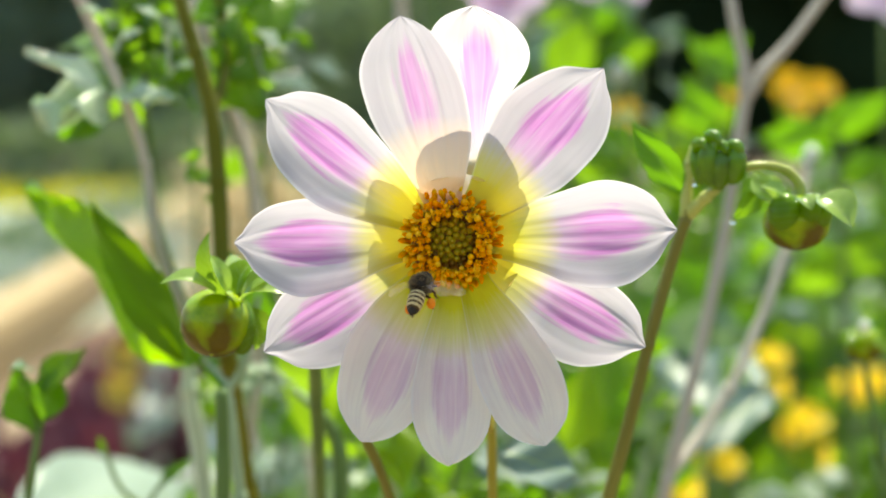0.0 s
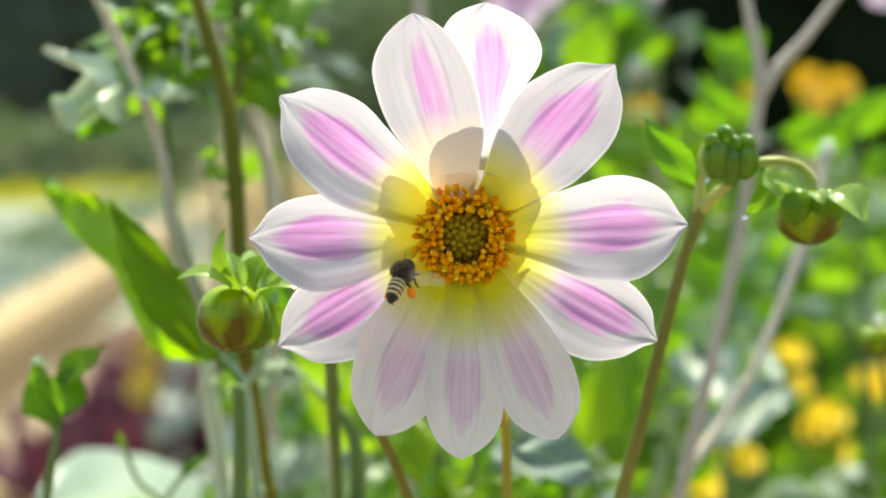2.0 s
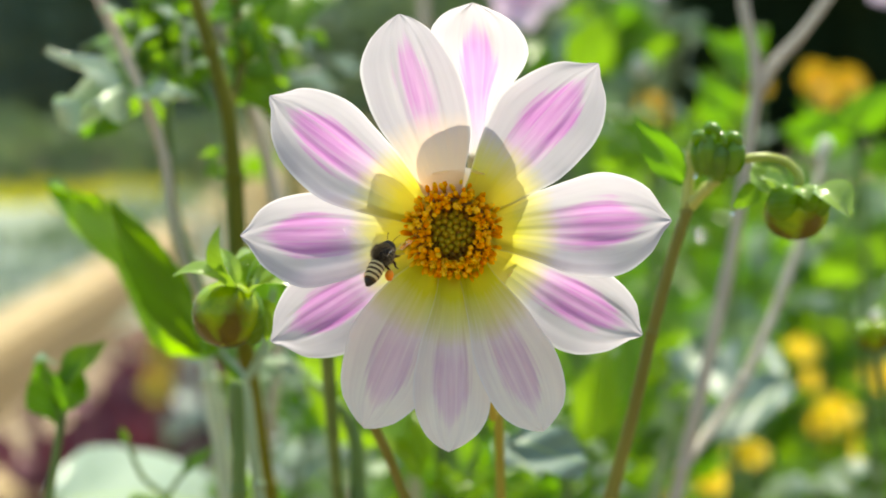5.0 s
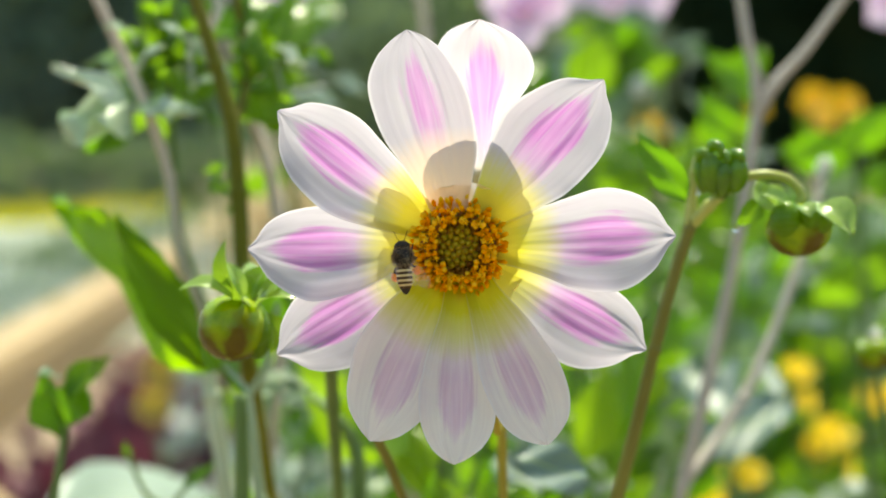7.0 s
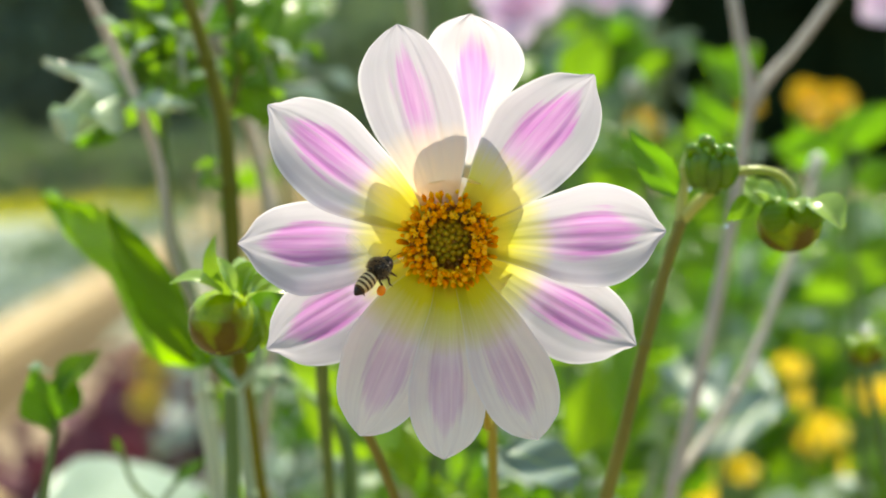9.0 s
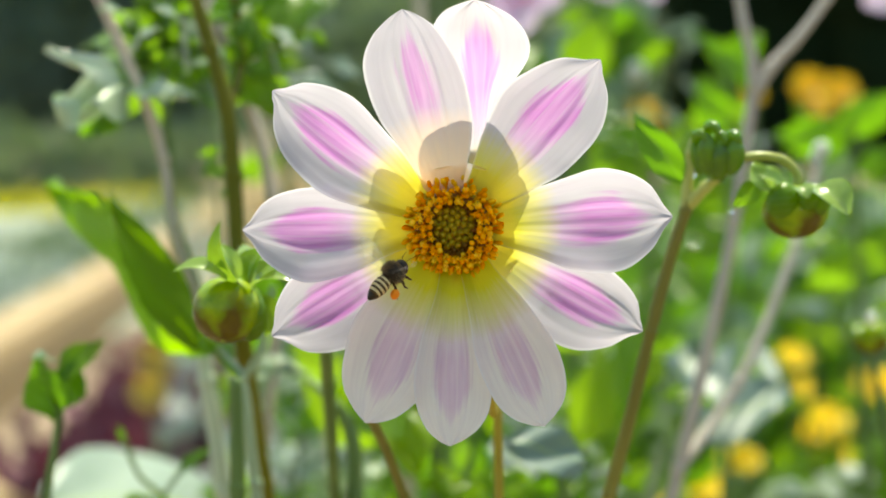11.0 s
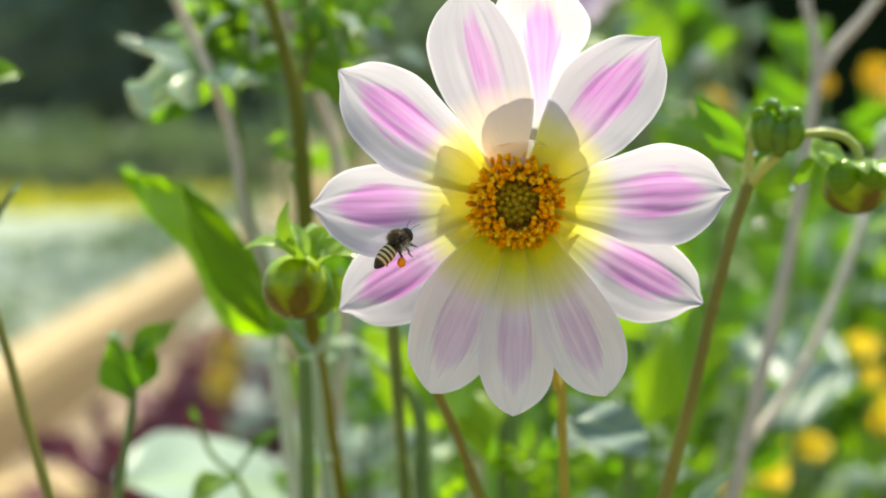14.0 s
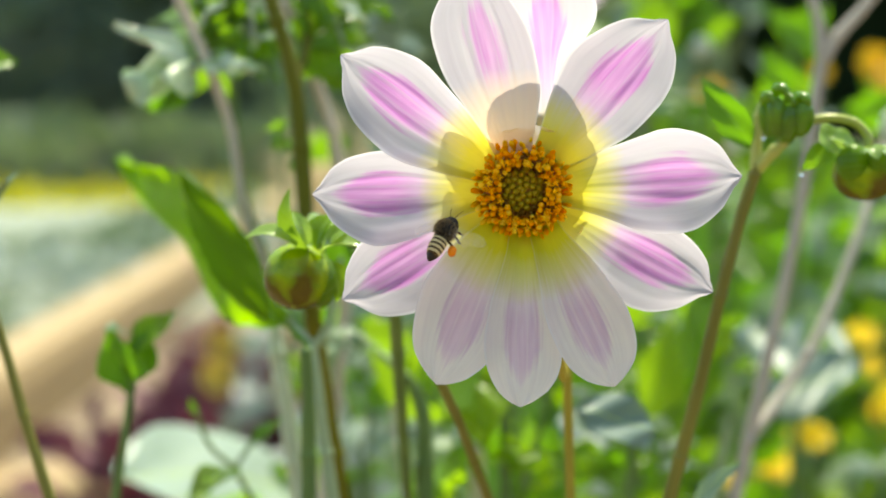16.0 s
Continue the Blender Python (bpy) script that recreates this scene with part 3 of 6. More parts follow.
def leaf(parent, base, tip, half, face, material, fold=0.3, droop=0.05, teeth=0.0, wave=0.1, name="leaf", profile=None, petiole=None):
    bm = bmesh.new()
    blade(bm, base, tip, half, face, fold, droop, 18, 8, teeth, wave=wave, seed=half * 9000, profile=profile)
    if petiole:
        tube(bm, [petiole, base], [0.0009, 0.0007], 6, 4)
    return part(name, bm, material, parent)


ROUND = ((0, 0.25), (0.1, 0.65), (0.3, 0.98), (0.5, 1.0), (0.7, 0.85), (0.87, 0.5), (0.96, 0.22), (1, 0.02))

a = stalk("dry_stalk", [([(-0.0676, 0.2105, 0.5136), (-0.0717, 0.2034, 0.5477), (-0.0822, 0.1905, 0.5722), (-0.0933, 0.1881, 0.6018), (-0.0973, 0.1905, 0.6289), (-0.1051, 0.1925, 0.6523), (-0.1141, 0.1943, 0.6722), (-0.1241, 0.1962, 0.6939)], [.0016, .0016, .0018, .0018, .0018, .0017])], STALK_DRY, "pinkish-tan dry flower stalk among green leaves")
a2 = stalk("green_stalk", [([(-0.0679, 0.2203, 0.5113), (-0.0722, 0.2133, 0.5459), (-0.0848, 0.2155, 0.5707), (-0.0965, 0.2087, 0.6075), (-0.0975, 0.2010, 0.6340), (-0.0990, 0.2027, 0.6542), (-0.0982, 0.2042, 0.6707), (-0.0949, 0.2061, 0.6928)], [.0013, .0012, .001])], STALK_GREEN, "slim green leafy stalk in the border", "plant")
leaf(a2, (-0.1085, 0.19, 0.6504), (-0.134, 0.185, 0.6651), .0056, (0.0, -0.55, 0.85), SUNLIT_LEAF, 0.2, 0.05, 0.0, 0.3, petiole=(-0.0982, 0.2027, 0.6542))
leaf(a2, (-0.109, 0.19, 0.6488), (-0.1315, 0.187, 0.6438), .0120, (0.0, -0.5, 0.88), MINT_LEAF, 0.15, 0.06, 0.0, 0.45, petiole=(-0.1020, 0.1928, 0.6556), profile=ROUND)
leaf(a2, (-0.1105, 0.2, 0.6469), (-0.1308, 0.21, 0.6379), .0070, (0.1, -0.9, 0.3), GREEN, 0.2, 0.06, 0.0, 0.3, profile=ROUND)
leaf(a2, (-0.0997, 0.21, 0.6631), (-0.1199, 0.23, 0.6754), .0100, (0.1, -0.9, -0.45), FRESH, 0.2, 0.08, 0.0, 0.3, profile=ROUND)
leaf(a2, (-0.1051, 0.1923, 0.6496), (-0.0881, 0.1822, 0.6488), .0060, (0, -0.5, 0.85), SUNLIT_LEAF, 0.4, 0.05, 0.0, 0.2)
for b, t, w, m in (((-0.0990, 0.2032, 0.6597), (-0.1097, 0.2094, 0.6728), .010, FRESH), ((-0.0983, 0.2092, 0.6709), (-0.1096, 0.2156, 0.6860), .010, FRESH), ((-0.0999, 0.2128, 0.6542), (-0.1210, 0.2422, 0.6465), .010, FRESH), ((-0.1004, 0.2246, 0.6752), (-0.0986, 0.2056, 0.6873), .009, FRESH)):
    leaf(a2, b, t, w, (0.15, -0.9, -0.3), m, -0.2, 0.10, 0.14, 0.5)
b = stalk("olive_stalk", [([(-0.0632, 0.1713, 0.5246), (-0.0670, 0.1644, 0.5600), (-0.0686, 0.1564, 0.5839), (-0.0693, 0.1584, 0.6061), (-0.0703, 0.1600, 0.6249), (-0.0723, 0.1618, 0.6454), (-0.0773, 0.1635, 0.6643), (-0.0851, 0.1657, 0.6899)], [.0027, .0026, .0024, .002]),
                          ([(-0.0720, 0.1617, 0.6437), (-0.0691, 0.1731, 0.6593), (-0.0712, 0.1843, 0.6736), (-0.0739, 0.1856, 0.6878)], [.0015, .0012])], stalk_material("stalk_olive", (0.075, 0.088, 0.005), (0.17, 0.15, 0.016), 0.6, 60.0, 0.15), "thick olive-green stalk with pale nodes", "plant")
for s, t, w, m in (((-0.0691, 0.1731, 0.6593), (-0.0650, 0.1847, 0.6772), .008, FRESH), ((-0.0715, 0.1932, 0.6596), (-0.0638, 0.2221, 0.6467), .010, FRESH), ((-0.0672, 0.2042, 0.6707), (-0.0579, 0.2458, 0.6878), .012, FRESH), ((-0.0721, 0.1798, 0.6222), (-0.0848, 0.2208, 0.6315), .008, FRESH), ((-0.0757, 0.1845, 0.6754), (-0.0654, 0.2055, 0.6854), .010, GREEN)):
    leaf(b, s, t, w, (0.1, -0.9, -0.3), m, -0.2, 0.10, 0.14, 0.5)
# young leaves with the sun through them
for s, t, w in (((-0.1067, 0.2, 0.6702), (-0.1002, 0.204, 0.6758), 0.0075), ((-0.0958, 0.19, 0.6606), (-0.1027, 0.194, 0.6659), 0.0065), ((-0.0934, 0.21, 0.6675), (-0.0882, 0.214, 0.6756), 0.0070), ((-0.076, 0.2, 0.6588), (-0.0726, 0.204, 0.6681), 0.0060), ((-0.0682, 0.22, 0.657), (-0.0634, 0.224, 0.6686), 0.0075), ((-0.1002, 0.2, 0.6701), (-0.0934, 0.204, 0.6683), 0.0060), ((-0.0683, 0.2, 0.6698), (-0.0724, 0.204, 0.6793), 0.0070), ((-0.088, 0.21, 0.6533), (-0.0903, 0.214, 0.6648), 0.0060)):
    leaf(b, s, t, w, (0.1, -0.8, -0.6), FRESH, 0.1, 0.05, 0.08, 0.3, petiole=(s[0] + 0.004, s[1], s[2] - 0.008))
leaf(b, (-0.0666, 0.2237, 0.6648), (-0.0561, 0.2243, 0.6714), .006, (0, -0.3, 1), GREY_LEAF, 0.4, 0.05, 0.0, 0.2)
stalk("dry_stalk", [([(-0.0704, 0.2107, 0.5155), (-0.0667, 0.2237, 0.5500), (-0.0636, 0.2266, 0.5828), (-0.0660, 0.2288, 0.6080), (-0.0691, 0.2307, 0.6292), (-0.0755, 0.2323, 0.6486), (-0.0826, 0.2344, 0.6717), (-0.0890, 0.2364, 0.6949)], [.0022, .0021, .0018])], STALK_DRY, "pinkish-tan dry flower stalk among green leaves")
stalk("dry_stalk", [([(-0.0554, 0.3583, 0.4816), (-0.0625, 0.3622, 0.5267), (-0.0721, 0.3666, 0.5766), (-0.0840, 0.3705, 0.6218), (-0.0947, 0.3735, 0.6551), (-0.1174, 0.3778, 0.7050)], [.0016, .0014])], STALK_DRY, "pinkish-tan dry flower stalk among green leaves")
stalk("dry_stalk", [([(-0.0273, 0.4567, 0.4590), (-0.0233, 0.4680, 0.5882), (-0.0214, 0.4765, 0.6852), (-0.0260, 0.4788, 0.7121)], [.0026, .0024])], STALK_DRY, "pinkish-tan dry flower stalk among green leaves")
stalk("green_stalk", [([(-0.0125, 0.4567, 0.4590), (-0.0084, 0.4680, 0.5882), (-0.0063, 0.4765, 0.6852), (-0.0084, 0.4788, 0.7121)], [.0026, .0024])], STALK_GREEN, "slim green leafy stalk in the border")
c = stalk("forked_dry_stalk", [([(0.0778, 0.2407, 0.5147), (0.0894, 0.2449, 0.5626), (0.0984, 0.2486, 0.6046), (0.1030, 0.2514, 0.6365), (0.1055, 0.2526, 0.6509)], [.0024, .0022, .002, .0022]),
                               ([(0.1055, 0.2526, 0.6501), (0.1046, 0.2536, 0.6624), (0.1018, 0.2547, 0.6744), (0.0982, 0.2566, 0.6964)], [.0024, .0019, .0018]),
                               ([(0.1059, 0.2526, 0.6501), (0.1115, 0.2534, 0.6594), (0.1225, 0.2544, 0.6714), (0.1395, 0.2564, 0.6944)], [.0024, .002, .0018]),
                               ([(0.0778, 0.2407, 0.5147), (0.0878, 0.2516, 0.5247), (0.1027, 0.2633, 0.5433), (0.1158, 0.2754, 0.5668), (0.1272, 0.2876, 0.5920), (0.1420, 0.3109, 0.6285)], [.0022, .002, .0018, .0012])], STALK_ASH, "grey-tan dry stalk that forks in two")

# left nodding bud with its stalk
def bud_material():
    m, nt, out = nodes_of("bud_skin")
    uv = nt.nodes.new("ShaderNodeUVMap")
    uv.uv_map = "UVMap"
    sp = nt.nodes.new("ShaderNodeSeparateXYZ")
    nt.links.new(uv.outputs[0], sp.inputs[0])
    c, f = noise_ramp(nt, 260.0, [(0.3, (0.18, 0.30, 0.005)), (0.7, (0.36, 0.47, 0.011))])
    wv = calc(nt, "SINE", calc(nt, "MULTIPLY", sp.outputs[1], 2 * math.pi * 4))
    tone = calc(nt, "ADD", sp.outputs[0], calc(nt, "ADD", calc(nt, "MULTIPLY", wv, 0.20), calc(nt, "MULTIPLY", calc(nt, "SUBTRACT", f, 0.5), 0.6)))
    red = ramp(nt, tone, [(0.52, (0,) * 3), (0.82, (1,) * 3)])
    c = mix(nt, calc(nt, "MULTIPLY", red, 0.8), c, (0.085, 0.014, 0.002))
    surface(nt, out, c, 0.22, 0.25, c, normal=bump(nt, f, 0.2, 0.0003), spec=0.35)
    return m


BUD = bud_material()


def hanging_bud(parent, centre, axis, r, half, bracts, seed):
    """A plump bud: ribbed ball and fleshy bracts that spread from its neck."""
    bm = bmesh.new()
    pod(bm, centre, axis, (r, half), 36, 18, 9, 0.04, 0.95)
    ob = part("bud", bm, BUD, parent, "green bud flushed dark red")
    for b, t, w, face in bracts:
        bm = bmesh.new()
        blade(bm, b, t, w * 1.15, face, 0.45, 0.16, 12, 6, profile=ROUND)
        # bracts that face up take the paler, top-lit copy
        part("bract", bm, TOPLIT_BRACT if abs(Vector(face).z) > 0.5 else BRACT, ob)
    return ob


d = stalk("dahlia_bud_stalk", [([(-0.0376, 0.1148, 0.5667), (-0.0365, 0.0914, 0.5860), (-0.0387, 0.0723, 0.5974), (-0.0445, 0.0578, 0.6036), (-0.0506, 0.0498, 0.6039), (-0.0544, 0.0476, 0.6017)], [.0018, .0014, .0012, .0011, .0012])], STALK_GREEN, "green dahlia stalk with a nodding bud", "flower bud")
hanging_bud(d, (-0.0569, 0.0471, 0.5960), (Vector((-0.0579, 0.0411, 0.5847)) - Vector((-0.0562, 0.0529, 0.6052))), .0088, .0083,
            (((-0.0533, 0.0430, 0.6030), (-0.0576, 0.0432, 0.6185), .0034, (-0.75, -0.6, 0)), ((-0.0560, 0.0415, 0.6040), (-0.0694, 0.0420, 0.6060), .0032, (0, -0.35, 1)), ((-0.0536, 0.0440, 0.6040), (-0.0582, 0.0450, 0.6128), .0017, (0.3, -0.75, 0.6)),
             ((-0.0514, 0.0440, 0.6032), (-0.0470, 0.0480, 0.6114), .0034, (-0.6, -0.75, 0.25)), ((-0.0500, 0.0415, 0.6022), (-0.0394, 0.0370, 0.6042), .0033, (0, -0.45, 1)), ((-0.0557, 0.0576, 0.6012), (-0.0523, 0.0781, 0.6070), .0035, (0.2, -0.5, 0.6)), ((-0.0500, 0.0450, 0.6010), (-0.0405, 0.0420, 0.6085), .0030, (-0.2, -0.5, 0.8)), ((-0.0495, 0.0494, 0.5994), (-0.0480, 0.0524, 0.5886), .0035, (0.7, -0.5, 0))), 1)
bm = bmesh.new()
pod(bm, (-0.0515, 0.0480, 0.5955), (0.15, -0.2, -1), (.0044, .0075), 18, 12, 2, 0.08)
part("bud_scale", bm, BRACT, d, "glossy dark green bud scale")
e = stalk("dahlia_leaf_stalk", [([(-0.0624, 0.1418, 0.5314), (-0.0646, 0.1433, 0.5482), (-0.0667, 0.1446, 0.5633), (-0.0734, 0.1453, 0.5717), (-0.0754, 0.1360, 0.5798)], [.0020, .0019, .0017, .0012, .001]),
                                ([(-0.0667, 0.1445, 0.5624), (-0.0616, 0.1452, 0.5700), (-0.0591, 0.1461, 0.5801), (-0.0565, 0.1471, 0.5918)], [.0014, .001])], STALK_GREY, "grey-green dahlia stalk with one broad leaf", "plant")
# extra dark lobe laid where the broad leaf is only shaded
leaf(e, (-0.0755, 0.12, 0.5755), (-0.1082, 0.155, 0.6197), .0082, (-0.33, -0.87, 0.36), SHADED_LOBE, 0.1, 0.02, 0.03, 0.12)
leaf(e, (-0.0737, 0.1354, 0.5732), (-0.1420, 0.2199, 0.6210), .0240, (-0.32, -0.82, -0.58), BROAD_LEAF, -0.04, 0.02, 0.03, 0.12, petiole=(-0.0667, 0.1446, 0.5633))
leaf(e, (-0.0633, 0.1459, 0.5784), (-0.0549, 0.1478, 0.6002), .009, (0.2, -0.9, 0.1), GREEN, 0.25, 0.03, 0.0, 0.12)
leaf(e, (-0.0599, 0.1465, 0.5851), (-0.0691, 0.1682, 0.6035), .007, (0.2, -0.9, 0.1), FRESH, 0.25, 0.03, 0.0, 0.12)
leaf(e, (-0.0726, 0.1648, 0.5652), (-0.0886, 0.2160, 0.5764), .009, (0.2, -0.9, 0.1), GREEN, 0.25, 0.03, 0.0, 0.12)

# stems under the left bud and the flower
stalk("grey_green_stalk", [([(-0.0819, 0.2105, 0.5136), (-0.0848, 0.2123, 0.5345), (-0.0876, 0.2138, 0.5517), (-0.0886, 0.2150, 0.5650)], [.0031, .0030, .0028, .0020])], stalk_material("stalk_pale", (0.38, 0.43, 0.30), (0.55, 0.60, 0.46)), "pale grey-green thick stalk")
stalk("green_stalk", [([(-0.0638, 0.1121, 0.5366), (-0.0638, 0.1134, 0.5508), (-0.0643, 0.1149, 0.5683)], [.0022, .0020, .0018])], STALK_GREEN, "slim green leafy stalk in the border")
f1 = stalk("dahlia_stalk", [([(-0.0145, 0.0824, 0.5412), (-0.0181, 0.0686, 0.5555), (-0.0216, 0.0595, 0.5661), (-0.0249, 0.0554, 0.5768)], [.0014, .0013, .0012])], STALK_BROWN, "slender olive-brown dahlia stalk")
f2 = stalk("green_stalk", [([(-0.0340, 0.1710, 0.5210), (-0.0342, 0.1722, 0.5352), (-0.0365, 0.1731, 0.5450), (-0.0418, 0.1737, 0.5521), (-0.0506, 0.1940, 0.5550)], [.0026, .0024, .0018, .0014])], STALK_GREEN, "slim green leafy stalk in the border", "plant")
leaf(f2, (-0.03, 0.27, 0.519), (-0.0686, 0.3, 0.5527), .021, (0.1, -0.8, -0.6), LIME, 0.04, 0.01, 0.03, 0.05, petiole=(-0.0365, 0.1731, 0.5450))
leaf(f2, (-0.0347, 0.1730, 0.5441), (-0.0180, 0.2147, 0.5612), .017, (0.1, -0.95, -0.2), FRESH, 0.2, 0.04, 0.03, 0.15)
leaf(f2, (-0.0199, 0.2137, 0.5498), (-0.0147, 0.1912, 0.5219), .013, (0.1, -0.75, -0.6), LIME, 0.2, 0.03, 0.03, 0.15)
leaf(f2, (-0.0447, 0.2132, 0.5440), (-0.0402, 0.2345, 0.5582), .014, (0.1, -0.75, -0.6), LIME, 0.2, 0.04, 0.03, 0.15)
stalk("green_stalk", [([(-0.0088, 0.2103, 0.5117), (-0.0088, 0.2117, 0.5269), (-0.0100, 0.2137, 0.5498)], [.0020, .0019, .0017])], STALK_GREEN, "slim green leafy stalk in the border")
stalk("green_stalk", [([(-0.0008, 0.2300, 0.5071), (0.0042, 0.2316, 0.5248), (0.0091, 0.2334, 0.5464)], [.0014, .0012, .001])], STALK_GREEN, "slim green leafy stalk in the border")

# right: bud cluster, arching stalk and second bud
g = stalk("dahlia_bud_stalk", [([(0.0411, 0.0825, 0.5420), (0.0460, 0.0792, 0.5623), (0.0513, 0.0764, 0.5866), (0.0565, 0.0752, 0.6072), (0.0600, 0.0741, 0.6187), (0.0606, 0.0744, 0.6216)], [.0018, .0017, .0016, .0015, .0017]),
                               ([(0.0603, 0.0742, 0.6197), (0.0606, 0.0748, 0.6262), (0.0614, 0.0754, 0.6334), (0.0629, 0.0758, 0.6380)], [.0017, .0014, .0013]),
                               ([(0.0609, 0.0743, 0.6204), (0.0648, 0.0717, 0.6249), (0.0685, 0.0700, 0.6282), (0.0723, 0.0683, 0.6320), (0.0785, 0.0674, 0.6333), (0.0845, 0.0673, 0.6320), (0.0879, 0.0670, 0.6283), (0.0873, 0.0667, 0.6249)], [.0018, .0014, .0012, .0011, .0011, .0012])], STALK_BROWN, "olive dahlia stalk with a bud cluster and nodding bud", "flower bud")
leaf(g, (0.0604, 0.0747, 0.6255), (0.0469, 0.0814, 0.6443), .0048, (-0.6, -0.6, 0.5), GREEN, 0.35, 0.05, 0.03, 0.1)
LOBE = plain("bud_lobe", (0.055, 0.125, 0.004), (0.13, 0.24, 0.010), 0.2, 300.0, 0.0003, 0.3, (0.42, 0.66, 0.02), 0.6)
bm = bmesh.new()
pod(bm, (0.0677, 0.07, 0.6310), (0, -0.3, 1), (.0034, .0048), 20, 12, 5, 0.12)
cl = part("bud", bm, BRACT, g, "tight cluster of small green buds")
for at, ax, r, hgt in (((0.0644, 0.0640, 0.6338), (-0.12, -0.2, 1), .0031, .0054), ((0.0672, 0.0625, 0.6322), (0.05, -0.15, 1), .0024, .0048), ((0.0706, 0.0635, 0.6334), (0.12, -0.2, 1), .0032, .0050), ((0.0620, 0.0665, 0.6330), (-0.2, 0, 1), .0020, .0046)):
    bm = bmesh.new()
    pod(bm, at, ax, (r, hgt), 18, 12, 3, 0.10)
    part("bud_scale", bm, LOBE, cl)
# curled tips that fold over the lobes
for way, wide in ((((0.0638, 0.0655, 0.6390), (0.0646, 0.0635, 0.6408), (0.0660, 0.0620, 0.6406), (0.0666, 0.0612, 0.6390)), 0.0016),
                  (((0.0612, 0.0660, 0.6370), (0.0616, 0.0640, 0.6388), (0.0628, 0.0625, 0.6388), (0.0634, 0.0615, 0.6372)), 0.0015),
                  (((0.0694, 0.0655, 0.6368), (0.0700, 0.0632, 0.6384), (0.0714, 0.0618, 0.6382), (0.0722, 0.0612, 0.6366)), 0.0017),
                  (((0.0668, 0.0650, 0.6376), (0.0674, 0.0628, 0.6388), (0.0682, 0.0615, 0.6378), (0.0683, 0.0608, 0.6364)), 0.0012)):
    bm = bmesh.new()
    tube(bm, way, [wide * 0.6, wide, wide * 0.9, wide * 0.4], 12, 20, 0.15)
    part("bud_scale", bm, LOBE, cl)
hanging_bud(g, (0.0872, 0.0661, 0.6190), (0.05, -0.1, -1), .0086, .0070,
            (((0.0903, 0.057, 0.6255), (0.0978, 0.052, 0.6189), .0046, (0.25, -0.7, 0.6)), ((0.0860, 0.0557, 0.6258), (0.0878, 0.0524, 0.6230), .0022, (0, -0.5, 0.8)),
             ((0.0932, 0.0657, 0.6253), (0.1013, 0.0650, 0.6175), .0034, (0.3, -0.3, 1)), ((0.0835, 0.0667, 0.6259), (0.0773, 0.0701, 0.6296), .0022, (0, -0.4, 1)), ((0.0839, 0.0616, 0.6248), (0.0766, 0.0599, 0.6284), .0020, (-0.3, -0.6, 0.8))), 2)
for p, ax, r, h in (((0.0828, 0.0605, 0.6222), (-0.25, -0.2, -1), .0042, .0048), ((0.0888, 0.0590, 0.6232), (0.05, -0.3, -1), .0030, .0036), ((0.0912, 0.0615, 0.6222), (0.4, -0.2, -1), .0040, .0044)):
    bm = bmesh.new()
    pod(bm, p, ax, (r, h), 18, 12, 2, 0.08)
    part("bud_scale", bm, BRACT, g, "glossy dark green bud scale")
leaf(g, (0.0784, 0.066, 0.627), (0.071, 0.066, 0.6199), .0030, (-0.4, -0.75, -0.3), FRESH, 0.3, 0.1, 0.0, 0.1)
leaf(g, (0.0761, 0.066, 0.6317), (0.0816, 0.06, 0.6225), .0028, (-0.6, -0.6, 0.6), TOPLIT_BRACT, 0.4, 0.1, 0.0, 0.1)

def water_material():
    m, nt, out = nodes_of("water")
    p = nt.nodes.new("ShaderNodeBsdfPrincipled")
    p.inputs["Roughness"].default_value, p.inputs["IOR"].default_value = 0.02, 1.33
    p.inputs["Transmission Weight"].default_value = 1.0
    nt.links.new(p.outputs[0], out.inputs["Surface"])
    return m


WATER = water_material()
for at in ((0.0709, 0.0656, 0.6194), (0.0622, 0.0742, 0.6285)):
    bm = bmesh.new()
    pod(bm, at, (0, 0, -1), (.0008, .0009), 14, 10)
    part("water_drop", bm, WATER, g, "clear drop of water")

# sprig and stalk in the lower corner
h = stalk("leafy_sprig", [([(-0.1263, 0.1415, 0.5280), (-0.1243, 0.1425, 0.5398), (-0.1226, 0.1435, 0.5512), (-0.1219, 0.1441, 0.5582)], [.0013, .0012, .001])], STALK_GREEN, "young green sprig with folded leaves", "plant")
leaf(h, (-0.1223, 0.1435, 0.5507), (-0.1278, 0.1404, 0.5724), .0072, (-0.3, -0.8, 0.3), GREEN, 0.5, 0.03, 0.05, 0.15)
leaf(h, (-0.1226, 0.1444, 0.5616), (-0.1105, 0.1556, 0.5739), .0050, (0.2, -0.5, 0.8), FRESH, 0.5, 0.08, 0.05, 0.15)
leaf(h, (-0.1226, 0.1438, 0.5540), (-0.1183, 0.1501, 0.5692), .0062, (0.3, -0.8, 0.3), GREEN, 0.4, 0.03, 0.05, 0.15)
leaf(h, (-0.1228, 0.1401, 0.5691), (-0.1286, 0.1353, 0.5715), .0034, (0, -0.3, 1), GREY_LEAF, 0.4, 0.05, 0.0, 0.15)
leaf(h, (-0.1230, 0.1434, 0.5498), (-0.1349, 0.1542, 0.5582), .0030, (0.2, -0.5, 0.8), FRESH, 0.4, 0.08, 0.0, 0.15)
